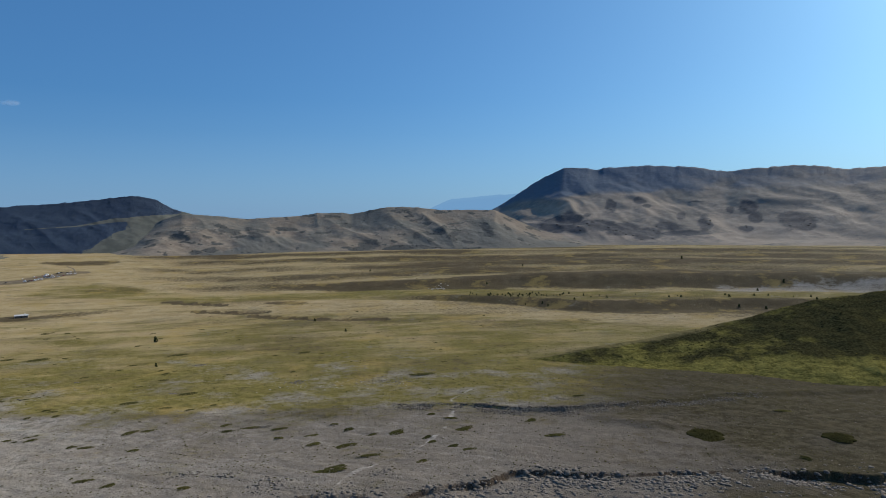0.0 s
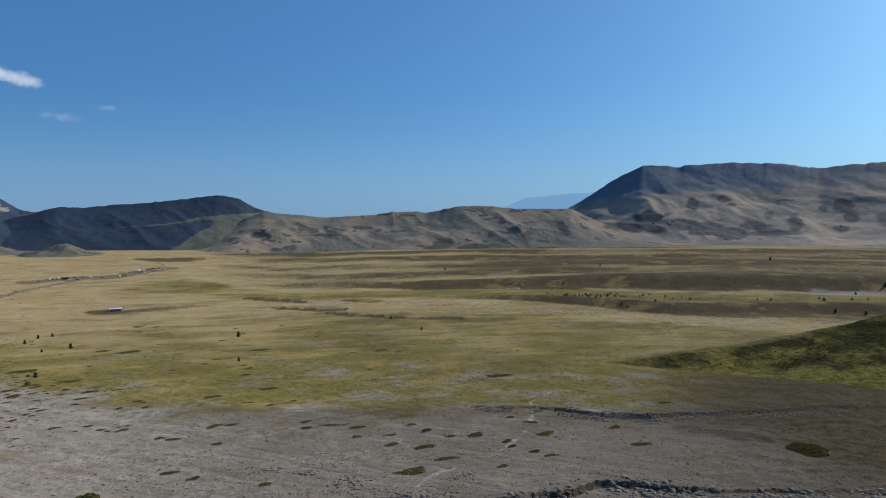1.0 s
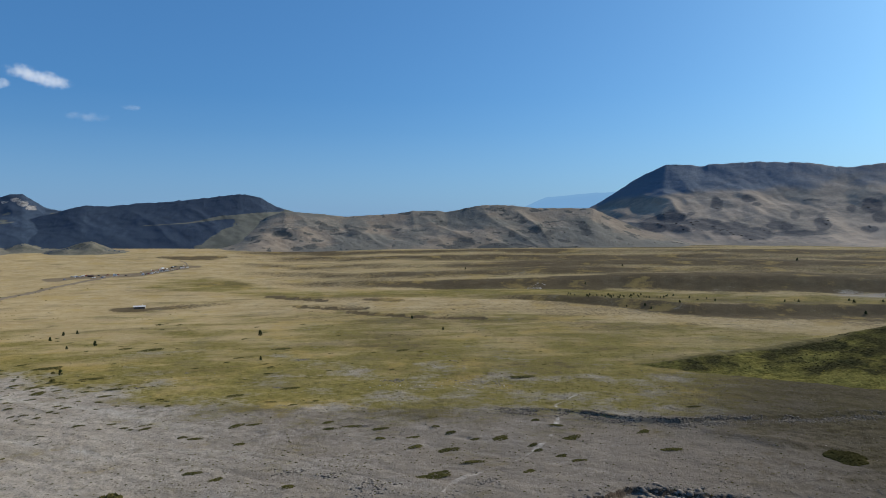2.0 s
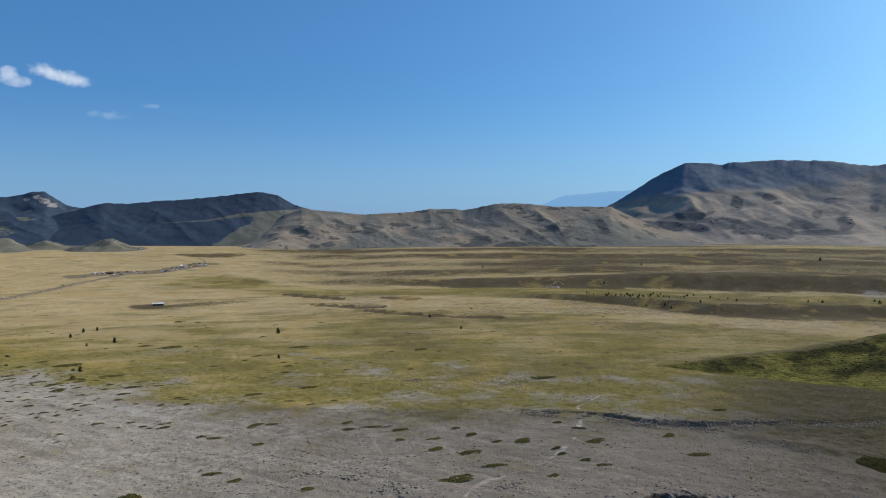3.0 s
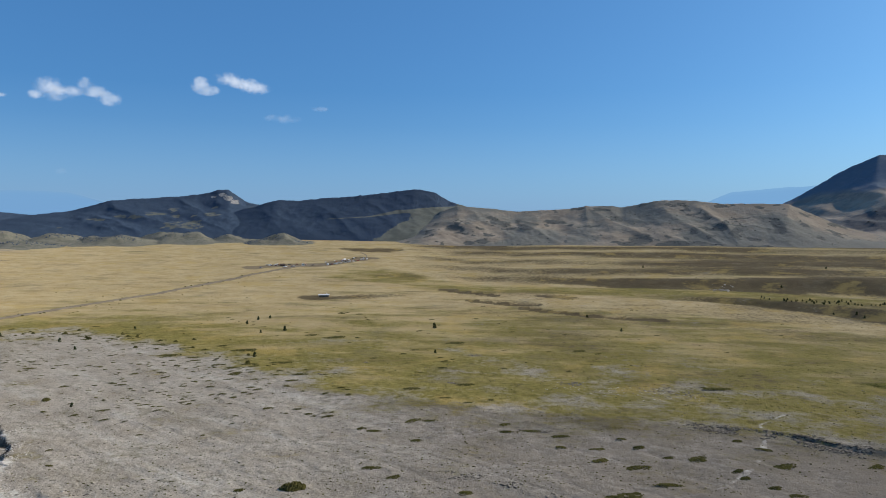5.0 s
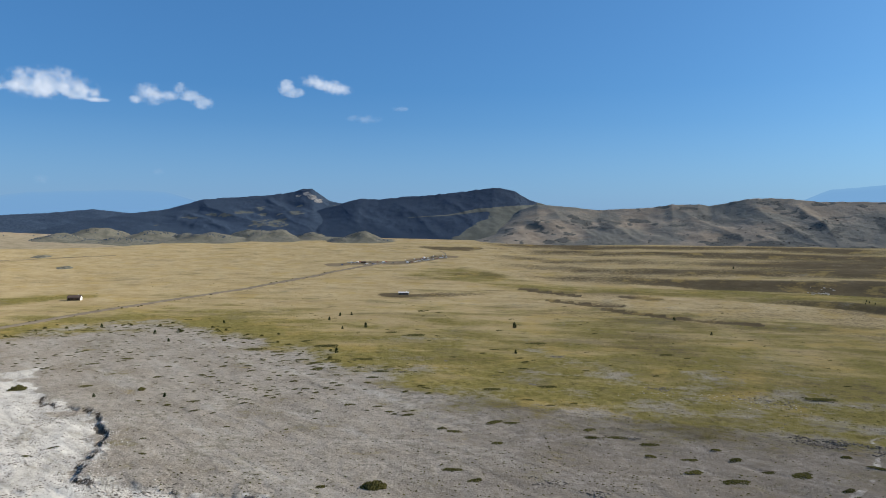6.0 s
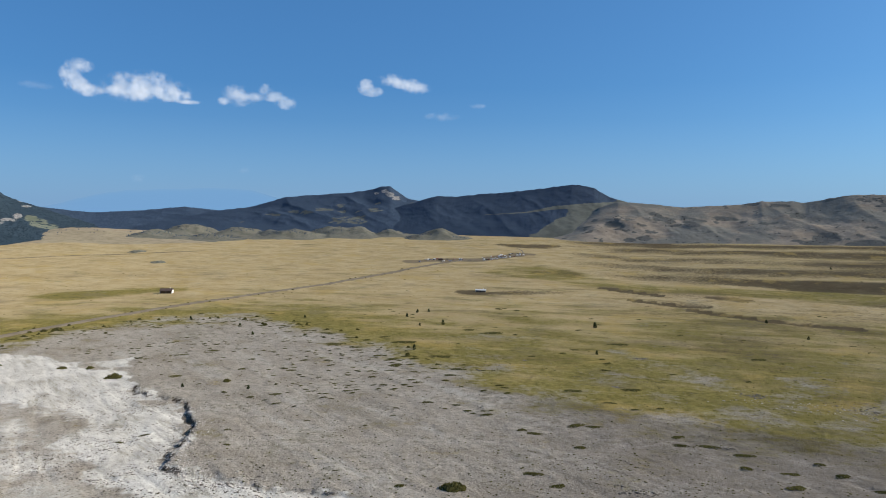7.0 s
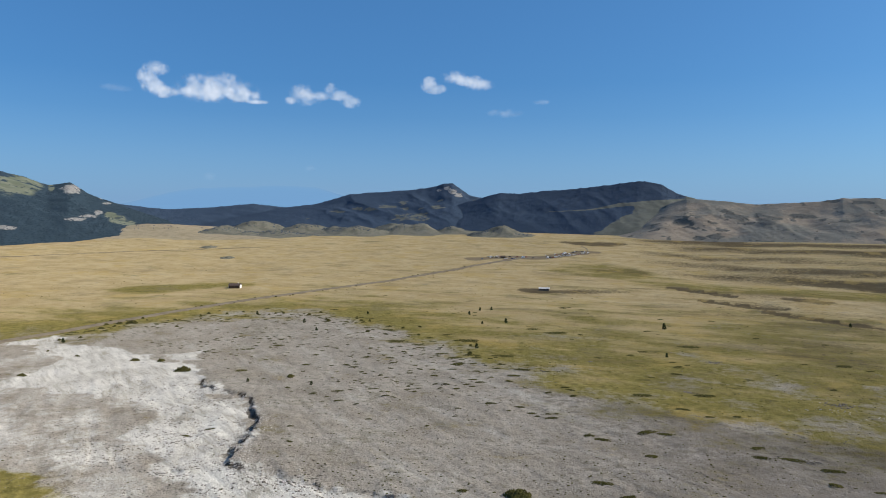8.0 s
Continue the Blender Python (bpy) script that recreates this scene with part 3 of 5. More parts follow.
    heath_shade = heath_shade + 0.23 * step(-8, 6, azd) * step(320, 400, R) * (1 - step(700, 950, R))
    heath_shade = heath_shade + 0.32 * step(8, 28, azd) * step(690, 800, R) * (1 - step(1000, 1020, R)) + 0.24 * step(8, 20, azd) * step(1060, 1120, R)
    green = green + 0.55 * step(-20, -30, azd) * (1 - step(520, 780, R)) + 0.9 * meadow + 0.2 * step(-26, -10, azd) * (1 - step(480, 800, R)) + 0.6 * step(100, 60, np.hypot(x + 180, y - 1035) + 60 * fbm(x / 60, y / 60, 3, 92))
    d, s = line_distance(x, y, [(-150, 1060), (-110, 970), (-40, 930), (69, 915), (205, 920), (340, 875), (450, 800), (600, 720), (800, 620)])
    green = green + 0.7 * step(-0.2, 0.3, s) * (1 - step(40, 75, d + 25 * fbm(x / 60, y / 60, 3, 37)))
    green = green * (1 - 0.3 * step(900, 1300, R)) + 0.22 * right * step(900, 1100, R)
    green = green + 1.1 * streak
    d, s = line_distance(x, y, [(60, 800), (143, 776), (253, 734), (339, 634), (400, 572), (480, 540)])
    green = green - 0.6 * step(75, 35, d + 40 * fbm(x / 60, y / 40, 3, 97))
    heath_shade = heath_shade + 0.16 * step(-10, -2, azd) * step(22, 12, azd) * step(1000, 1100, R) + 0.1 * step(-16, -8, azd) * step(4, -2, azd) * step(320, 380, R) * (1 - step(480, 600, R))
    d, s = line_distance(x, y, SPUR)
    dirt = (1 - step(13, 32, d + 16 * fbm(x / 30, y / 30, 2, 33))) * 1.0
    d, s = line_distance(x, y, ROAD)
    dirt = np.maximum(dirt, 0.68 * (1 - step(5, 9, d + 3 * fbm(x / 12, y / 12, 2, 34))))
    for n, v in (("gravel", gravel), ("wash", wash), ("green", green), ("dirt", dirt), ("heath_shade", np.clip(heath_shade, 0, 1)), ("thin", np.clip(thin, 0, 1)), ("soil_shade", soil_shade)):
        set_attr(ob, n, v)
    return tagged(ob, "dry grassy plain with a grey gravel fan and pale stream wash", "ground", kind="structure")


build_ground()


def strip(name, pts, width, lift, material, label, category):
    """A road laid on the ground along a line, with a crowned surface and shoulders."""
    fine = []
    for (ax, ay), (bx, by) in zip(pts[:-1], pts[1:]):
        n = max(2, int(math.hypot(bx - ax, by - ay) / 6))
        fine += [(ax + (bx - ax) * k / n, ay + (by - ay) * k / n) for k in range(n)]
    p = np.array(fine + [pts[-1]], float)
    for _ in range(6):
        p[1:-1] = (p[:-2] + 2 * p[1:-1] + p[2:]) / 4
    t = np.gradient(p, axis=0)
    t /= np.linalg.norm(t, axis=1)[:, None]
    side = np.stack([t[:, 1], -t[:, 0]], 1)
    offs, drop = np.array([-0.75, -0.5, -0.25, 0, 0.25, 0.5, 0.75]) * width, np.array([-1.2, 0, 0.05, 0.09, 0.05, 0, -1.2])
    x, y = p[:, None, 0] + side[:, None, 0] * offs, p[:, None, 1] + side[:, None, 1] * offs
    mid = np.max([height(p[:, 0] + side[:, 0] * o, p[:, 1] + side[:, 1] * o) for o in (-width / 2, 0, width / 2)], axis=0)
    k = np.ones(5) / 5
    mid = np.convolve(np.pad(mid, 2, mode="edge"), k, "valid") + lift
    co = np.stack([x, y, mid[:, None] + drop[None, :] + 0 * x], -1)
    ob = link_mesh(name, co.reshape(-1, 3), grid_faces(len(p), 7), material)
    return tagged(ob, label, category, kind="structure")


strip("road", ROAD, 8.2, 0.4, M_ROAD, "narrow worn grey asphalt road across the plain", "road")
strip("dirt_track", [(-289, 1175), (-232, 1290), (-251, 1375), (-273, 1429)], 2.4, 0.25, M_TRACK, "brown earth track climbing from the parked cars", "track")
strip("dirt_track", [(-1100, 650), (-1043, 757), (-1014, 831), (-980, 912), (-909, 1009), (-808, 1125)], 3.5, 0.3, M_TRACK, "brown earth track across the dry plain", "track")


# ---------------------------------------------------------------- hills
def hill(name, crest, foot, top_r, back_r, material, label, relief=12.0, wave=120.0, shape=1.0, gully=0.5, cols=0.12, rows=70, seed=1, rough=1.5, category="hill", ends=3.0, wood=None, bare=None):
    """A hill seen across the plain. crest: azimuth and height of its skyline; foot: radius of its near foot, by azimuth."""
    az = np.arange(crest[0][0], crest[-1][0] + 1e-6, cols)
    ca, cz = [c[0] for c in crest], [c[1] for c in crest]
    top = np.interp(az, ca, cz)
    k = np.hanning(int(0.25 / cols) * 2 + 3)
    k /= k.sum()
    top = np.convolve(np.pad(top, len(k) // 2, mode="edge"), k, "valid")
    base_r = np.interp(az, [f[0] for f in foot], [f[1] for f in foot]) if isinstance(foot, (list, tuple)) else np.full(len(az), float(foot))
    A = np.radians(az)
    top_r = np.interp(az, [f[0] for f in top_r], [f[1] for f in top_r]) if isinstance(top_r, (list, tuple)) else top_r
    back_r = np.interp(az, [f[0] for f in back_r], [f[1] for f in back_r]) if isinstance(back_r, (list, tuple)) else back_r
    u = np.concatenate([np.linspace(0, 1, rows), 1 + np.linspace(0, 1, 16)[1:]])[:, None]
    R = np.where(u <= 1, base_r + (top_r - base_r) * u, top_r + (back_r - top_r) * (u - 1))
    x, y = R * np.sin(A), R * np.cos(A)
    foot_z = height(base_r * np.sin(A), base_r * np.cos(A)) - 3.0
    up = np.where(u <= 1, np.clip(u, 0, 1) ** shape, 1.0)
    up = up * (1 - 0.25 * np.sin(np.clip(u, 0, 1) * math.pi) * gully)
    rise = np.maximum(top - foot_z, 1.0)
    back_z = height(back_r * np.sin(A), back_r * np.cos(A)) - 10
    z = np.where(u <= 1, foot_z + rise * up, top + (back_z - top) * np.clip(u - 1, 0, 1) ** 1.2)
    env = np.where(u <= 1, np.sin(np.clip(u, 0, 1) * math.pi) ** 0.7, 0) * np.clip(rise / 60, 0.15, 1.6) * np.minimum(step(0, ends + 3, az - az[0]), step(0, ends + 3, az[-1] - az))
    ridged = 0.5 - np.abs(2 * fbm(x / wave, y / wave, 4, seed))
    slant = A * top_r + 0.45 * (R - base_r) + 0.5 * wave * fbm(x / wave, y / wave, 2, seed + 5)
    spurs = 0.5 - np.abs(2 * fbm(slant / (wave * 0.9), R / (wave * 2.6), 3, seed + 3, 0.42))
    z = z + env * relief * (0.4 * ridged + gully * 2.0 * spurs + 0.45 * fbm(slant / (wave * 0.3), R / (wave * 0.5), 3, seed + 6))
    z = z + 0.03 * rise * fbm(az / 0.45, az * 0 + seed, 3, seed + 2) * np.clip(u, 0, 1) ** 10 * (u < 1.3)
    z = z + rough * fbm(x / 14, y / 14, 3, seed + 9) * np.where(u < 1.02, 1, 0.2) * np.clip(u * 8, 0, 1)
    fade = np.minimum(step(0, ends, az - az[0]), step(0, ends, az[-1] - az))
    z = z - (1 - fade) * 12
    co = np.stack([x, y, z], -1)
    ob = link_mesh(name, co.reshape(-1, 3), grid_faces(len(u), len(az)), material)
    tagged(ob, label, category, kind="structure")
    U, AZ = u + 0 * az, az + 0 * u
    for n, f in (("wood", wood), ("bare", bare)):
        if f:
            set_attr(ob, n, f(AZ, U, x, y, z) + 0 * AZ)
    return ob, co, az, u[:, 0]


LIE = 20.0  # the mats spread along the slope, about this way


def clumps(name, spots, sizes, template, faces, material, label, category, flat=1.0, seed=0, smooth=False, long=1.0):
    """Many small plants, past counting, in one mesh."""
    rng = np.random.default_rng(seed)
    n = len(spots)
    turn = rng.uniform(0, 2 * math.pi, n)
    if long > 1:
        turn = radians(LIE) + rng.normal(0, 0.3, n)
        template = template * np.array([long ** 0.5, long ** -0.5, 1.0])
    c, s = np.cos(turn)[:, None], np.sin(turn)[:, None]
    t = template[None] * (1 + 0.22 * rng.standard_normal((n, len(template), 1)).clip(-1.5, 1.5))
    x = (t[..., 0] * c - t[..., 1] * s) * sizes[:, None] + spots[:, None, 0]
    y = (t[..., 0] * s + t[..., 1] * c) * sizes[:, None] + spots[:, None, 1]
    z = t[..., 2] * sizes[:, None] * flat + spots[:, None, 2]
    f = faces[None] + (np.arange(n) * len(template))[:, None, None]
    ob = link_mesh(name, np.stack([x, y, z], -1).reshape(-1, 3), f.reshape(-1, faces.shape[1]), material, smooth)
    return tagged(ob, label, category, kind="stuff")


def ring(n, r, z, turn=0.0):
    a = np.arange(n) * 2 * math.pi / n + turn
    return np.stack([r * np.cos(a), r * np.sin(a), np.full(n, z)], 1)


def conifer_template():
    """A small spire of two skirts."""
    co = np.concatenate([ring(4, 0.62, -0.1), [[0, 0, 0.75]], ring(4, 0.42, 0.35, 0.7), [[0, 0, 1.0]]])
    f = [(i, (i + 1) % 4, 4) for i in range(4)] + [(5 + i, 5 + (i + 1) % 4, 9) for i in range(4)]
    return co, np.array(f)


def bush_template():
    co = np.concatenate([ring(6, 0.5, -0.05), ring(6, 0.42, 0.28, 0.5), [[0, 0, 0.45]]])
    f = []
    for i in range(6):
        j = (i + 1) % 6
        f += [(i, j, 6 + i), (j, 6 + j, 6 + i), (6 + i, 6 + j, 12)]
    return co, np.array(f)


def stone_template():
    """A blunt angular block with a slanting top."""
    co = np.concatenate([ring(5, 0.55, -0.1), ring(5, 0.42, 0.26, 0.35), [[0.05, 0.08, 0.36]]])
    co[5:8, 2] += 0.09
    co[:, 0] *= 1.25
    f = []
    for i in range(5):
        j = (i + 1) % 5
        f += [(i, j, 5 + i), (j, 5 + j, 5 + i), (5 + i, 5 + j, 10)]
    return co, np.array(f)


STONE, STONE_F = stone_template()
FIR, FIR_F = conifer_template()
BUSH, BUSH_F = bush_template()


def scatter_on(co, az, u, count, mask, seed):
    """Random spots on a hill's face, kept where mask(azimuth, u, x, y) beats a random number."""
    rng = np.random.default_rng(seed)
    rows = np.sum(u <= 1.05)
    fi, fj = rng.uniform(0, rows - 1.001, count), rng.uniform(0, len(az) - 1.001, count)
    i, j = fi.astype(int), fj.astype(int)
    a, b = (fi - i)[:, None], (fj - j)[:, None]
    p = (co[i, j] * (1 - b) + co[i, j + 1] * b) * (1 - a) + (co[i + 1, j] * (1 - b) + co[i + 1, j + 1] * b) * a
    keep = rng.uniform(0, 1, count) < mask(az[j] + (az[1] - az[0]) * b[:, 0], u[i], p[:, 0], p[:, 1], p[:, 2])
    return p[keep], rng


def woods(name, face, count, mask, size, label, seed, material=M_FIR):
    p, rng = scatter_on(face[1], face[2], face[3], count, mask, seed)
    return clumps(name, p, size * rng.uniform(0.6, 1.25, len(p)), FIR, FIR_F, material, label, "woods", flat=0.34, seed=seed, smooth=True)


def scrub(name, face, count, mask, size, label, seed):
    p, rng = scatter_on(face[1], face[2], face[3], count, mask, seed)
    return clumps(name, p, size * rng.uniform(0.5, 1.5, len(p)), BUSH, BUSH_F, M_FARSCRUB, label, "scrub", flat=0.45, seed=seed)


def patchy(x, y, wave, seed, lo, hi):
    return step(lo, hi, fbm(x / wave, y / wave, 4, seed))


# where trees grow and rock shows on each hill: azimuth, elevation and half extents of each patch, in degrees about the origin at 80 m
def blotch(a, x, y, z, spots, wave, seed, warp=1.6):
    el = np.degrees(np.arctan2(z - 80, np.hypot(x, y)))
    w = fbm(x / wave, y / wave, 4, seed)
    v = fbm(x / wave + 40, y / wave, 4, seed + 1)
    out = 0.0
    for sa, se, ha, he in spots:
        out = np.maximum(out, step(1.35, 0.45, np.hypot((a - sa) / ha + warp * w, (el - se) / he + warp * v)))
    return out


def wooded_trees(a, u, x, y, z):
    w = fbm(x / 45, y / 45, 3, 72)
    el = np.degrees(np.arctan2(z - 80, np.hypot(x, y)))
    lane = np.interp(a, (-14, -9.8, -7.6, -3.8), (-0.21, 0.06, 0.45, 0.74)) + 0.1 * w
    wide = np.interp(a, (-14.5, -12, -9.8, -8), (0.012, 0.02, 0.04, 0.14))
    strip_open = step(wide + 0.03, wide, np.abs(el - lane + 0.06)) * step(-14.5, -13, a)
    edge = np.where(el > lane, -3.2, np.interp(el, (-1.9, -1.08, -0.3, 0.1), (-9.8, -8.2, -6.9, -6.6))) + 1.4 * w
    foot = step(-2.3, -2.1, el + 0.3 * w)
    return step(0.3, -0.3, a - edge) * (1 - strip_open) * foot * patchy(x, y, 60, 2, -0.36, -0.30)


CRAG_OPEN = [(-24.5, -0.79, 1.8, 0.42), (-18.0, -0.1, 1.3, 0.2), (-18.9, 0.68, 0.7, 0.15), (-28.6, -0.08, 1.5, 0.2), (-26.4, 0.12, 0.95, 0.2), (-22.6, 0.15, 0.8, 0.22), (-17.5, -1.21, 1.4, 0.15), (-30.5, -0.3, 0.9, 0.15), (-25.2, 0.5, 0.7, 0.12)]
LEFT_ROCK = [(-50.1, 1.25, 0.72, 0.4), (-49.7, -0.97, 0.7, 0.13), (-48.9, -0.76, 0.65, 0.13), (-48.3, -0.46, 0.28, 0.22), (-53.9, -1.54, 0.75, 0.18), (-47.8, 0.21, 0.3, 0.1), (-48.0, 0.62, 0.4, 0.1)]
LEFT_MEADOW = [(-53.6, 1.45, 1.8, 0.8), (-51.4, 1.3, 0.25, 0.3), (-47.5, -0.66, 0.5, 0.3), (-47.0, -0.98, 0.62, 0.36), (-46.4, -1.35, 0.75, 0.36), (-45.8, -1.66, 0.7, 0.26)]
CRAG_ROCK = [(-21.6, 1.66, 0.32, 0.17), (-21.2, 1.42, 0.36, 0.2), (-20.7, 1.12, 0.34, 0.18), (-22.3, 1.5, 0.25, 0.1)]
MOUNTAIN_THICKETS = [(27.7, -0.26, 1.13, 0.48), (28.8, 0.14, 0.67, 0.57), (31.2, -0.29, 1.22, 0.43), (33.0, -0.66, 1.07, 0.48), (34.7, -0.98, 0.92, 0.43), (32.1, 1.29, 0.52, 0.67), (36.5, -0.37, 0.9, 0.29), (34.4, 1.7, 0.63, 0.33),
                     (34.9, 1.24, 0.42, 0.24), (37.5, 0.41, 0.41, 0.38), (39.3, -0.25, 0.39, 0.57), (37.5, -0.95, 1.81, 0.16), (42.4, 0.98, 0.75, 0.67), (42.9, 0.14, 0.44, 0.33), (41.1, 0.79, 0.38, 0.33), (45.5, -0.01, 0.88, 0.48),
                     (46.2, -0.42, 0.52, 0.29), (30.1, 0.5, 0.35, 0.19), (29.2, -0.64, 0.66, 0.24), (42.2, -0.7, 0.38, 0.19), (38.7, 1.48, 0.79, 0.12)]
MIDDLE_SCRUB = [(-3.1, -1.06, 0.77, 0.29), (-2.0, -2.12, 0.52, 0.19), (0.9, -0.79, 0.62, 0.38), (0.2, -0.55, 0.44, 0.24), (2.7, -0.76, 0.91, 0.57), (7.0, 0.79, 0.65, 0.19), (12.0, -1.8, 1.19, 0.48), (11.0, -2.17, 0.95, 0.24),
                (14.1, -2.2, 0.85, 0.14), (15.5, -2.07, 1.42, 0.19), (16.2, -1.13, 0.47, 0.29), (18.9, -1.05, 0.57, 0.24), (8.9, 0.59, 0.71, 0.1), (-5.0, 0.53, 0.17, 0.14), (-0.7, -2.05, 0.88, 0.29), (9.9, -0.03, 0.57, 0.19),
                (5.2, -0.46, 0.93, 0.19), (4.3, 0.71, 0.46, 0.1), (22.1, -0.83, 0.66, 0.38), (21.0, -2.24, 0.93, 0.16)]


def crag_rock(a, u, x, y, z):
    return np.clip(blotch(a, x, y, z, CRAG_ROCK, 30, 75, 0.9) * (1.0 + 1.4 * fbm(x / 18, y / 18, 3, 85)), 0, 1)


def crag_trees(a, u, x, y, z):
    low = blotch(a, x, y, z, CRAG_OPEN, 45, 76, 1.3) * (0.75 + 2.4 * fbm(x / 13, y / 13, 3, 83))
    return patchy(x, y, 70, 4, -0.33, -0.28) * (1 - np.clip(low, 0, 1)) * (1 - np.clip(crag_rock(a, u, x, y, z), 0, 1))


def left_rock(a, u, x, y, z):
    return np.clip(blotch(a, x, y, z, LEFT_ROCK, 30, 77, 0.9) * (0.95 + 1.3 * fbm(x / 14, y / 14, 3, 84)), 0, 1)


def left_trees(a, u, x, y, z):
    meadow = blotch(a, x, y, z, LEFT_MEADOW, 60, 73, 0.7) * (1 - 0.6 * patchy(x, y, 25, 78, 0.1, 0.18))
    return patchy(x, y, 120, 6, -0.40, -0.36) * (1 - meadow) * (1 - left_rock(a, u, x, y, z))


# upper slope darkened by colour, standing for its shade and the haze
def mountain_shade(a, u, x, y, z):
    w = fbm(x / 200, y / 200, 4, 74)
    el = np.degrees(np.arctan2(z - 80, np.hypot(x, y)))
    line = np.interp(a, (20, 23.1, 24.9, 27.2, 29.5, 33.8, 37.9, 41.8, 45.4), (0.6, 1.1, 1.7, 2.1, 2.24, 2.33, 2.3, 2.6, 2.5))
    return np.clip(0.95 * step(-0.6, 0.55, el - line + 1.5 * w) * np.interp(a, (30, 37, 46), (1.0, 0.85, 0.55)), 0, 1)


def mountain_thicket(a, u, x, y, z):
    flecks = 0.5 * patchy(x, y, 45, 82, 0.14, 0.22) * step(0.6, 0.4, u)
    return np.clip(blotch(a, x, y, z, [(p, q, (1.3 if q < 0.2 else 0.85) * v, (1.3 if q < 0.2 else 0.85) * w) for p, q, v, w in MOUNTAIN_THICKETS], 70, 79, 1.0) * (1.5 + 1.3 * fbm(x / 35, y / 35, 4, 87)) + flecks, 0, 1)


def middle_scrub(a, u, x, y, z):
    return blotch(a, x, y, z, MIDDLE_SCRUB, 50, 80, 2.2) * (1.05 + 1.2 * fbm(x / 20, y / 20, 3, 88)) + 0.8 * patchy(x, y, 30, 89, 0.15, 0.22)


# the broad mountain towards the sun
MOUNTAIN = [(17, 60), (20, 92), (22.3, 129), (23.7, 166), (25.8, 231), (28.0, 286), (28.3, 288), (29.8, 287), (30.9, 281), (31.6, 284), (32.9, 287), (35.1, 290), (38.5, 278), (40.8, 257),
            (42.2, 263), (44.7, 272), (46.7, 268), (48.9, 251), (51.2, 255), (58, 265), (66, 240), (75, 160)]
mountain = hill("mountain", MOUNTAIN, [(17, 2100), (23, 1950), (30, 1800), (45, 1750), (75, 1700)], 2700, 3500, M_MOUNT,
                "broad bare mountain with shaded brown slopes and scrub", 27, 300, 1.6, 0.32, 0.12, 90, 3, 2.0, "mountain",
                wood=mountain_shade, bare=mountain_thicket)
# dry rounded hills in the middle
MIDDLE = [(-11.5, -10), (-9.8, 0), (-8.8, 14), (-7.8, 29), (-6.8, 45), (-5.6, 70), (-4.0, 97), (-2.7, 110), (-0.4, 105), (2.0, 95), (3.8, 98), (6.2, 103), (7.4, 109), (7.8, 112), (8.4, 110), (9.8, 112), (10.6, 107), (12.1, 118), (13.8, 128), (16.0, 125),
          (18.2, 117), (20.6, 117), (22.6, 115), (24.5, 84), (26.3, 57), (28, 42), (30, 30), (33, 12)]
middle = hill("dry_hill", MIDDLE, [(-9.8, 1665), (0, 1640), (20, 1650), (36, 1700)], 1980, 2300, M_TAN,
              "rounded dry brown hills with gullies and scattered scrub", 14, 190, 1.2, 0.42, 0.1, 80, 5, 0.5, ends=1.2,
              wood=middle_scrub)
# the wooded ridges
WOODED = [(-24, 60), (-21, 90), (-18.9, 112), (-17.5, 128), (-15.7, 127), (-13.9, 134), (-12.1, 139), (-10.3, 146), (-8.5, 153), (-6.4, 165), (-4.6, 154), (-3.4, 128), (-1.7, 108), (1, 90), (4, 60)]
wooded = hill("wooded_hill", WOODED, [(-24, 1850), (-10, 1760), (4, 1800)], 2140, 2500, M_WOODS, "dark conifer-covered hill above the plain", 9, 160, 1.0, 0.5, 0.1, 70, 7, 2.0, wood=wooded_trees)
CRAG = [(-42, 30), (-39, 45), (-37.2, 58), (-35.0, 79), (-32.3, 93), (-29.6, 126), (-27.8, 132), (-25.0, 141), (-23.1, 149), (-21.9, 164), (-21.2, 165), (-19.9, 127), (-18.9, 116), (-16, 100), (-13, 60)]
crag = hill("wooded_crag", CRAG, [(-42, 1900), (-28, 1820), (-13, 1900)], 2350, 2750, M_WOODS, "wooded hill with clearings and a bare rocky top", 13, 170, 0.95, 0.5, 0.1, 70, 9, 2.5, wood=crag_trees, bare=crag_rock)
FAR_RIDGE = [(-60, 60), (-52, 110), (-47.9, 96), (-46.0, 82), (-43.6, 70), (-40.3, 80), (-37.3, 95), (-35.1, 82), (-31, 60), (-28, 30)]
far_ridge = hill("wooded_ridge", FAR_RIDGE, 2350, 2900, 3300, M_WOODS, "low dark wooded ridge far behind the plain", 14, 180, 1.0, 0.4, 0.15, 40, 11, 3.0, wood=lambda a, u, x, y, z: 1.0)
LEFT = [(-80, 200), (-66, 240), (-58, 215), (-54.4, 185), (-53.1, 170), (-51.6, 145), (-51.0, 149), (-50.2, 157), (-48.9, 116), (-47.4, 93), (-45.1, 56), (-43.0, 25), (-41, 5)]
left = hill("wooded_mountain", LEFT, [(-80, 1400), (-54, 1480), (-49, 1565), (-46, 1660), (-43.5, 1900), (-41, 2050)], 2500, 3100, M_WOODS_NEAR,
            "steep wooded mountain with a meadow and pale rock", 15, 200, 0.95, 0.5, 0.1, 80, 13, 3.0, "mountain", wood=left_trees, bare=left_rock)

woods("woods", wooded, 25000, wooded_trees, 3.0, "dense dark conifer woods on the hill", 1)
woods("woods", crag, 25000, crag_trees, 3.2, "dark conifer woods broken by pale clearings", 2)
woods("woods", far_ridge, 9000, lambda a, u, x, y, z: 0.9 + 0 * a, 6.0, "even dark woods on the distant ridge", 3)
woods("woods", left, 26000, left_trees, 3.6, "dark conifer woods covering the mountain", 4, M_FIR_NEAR)
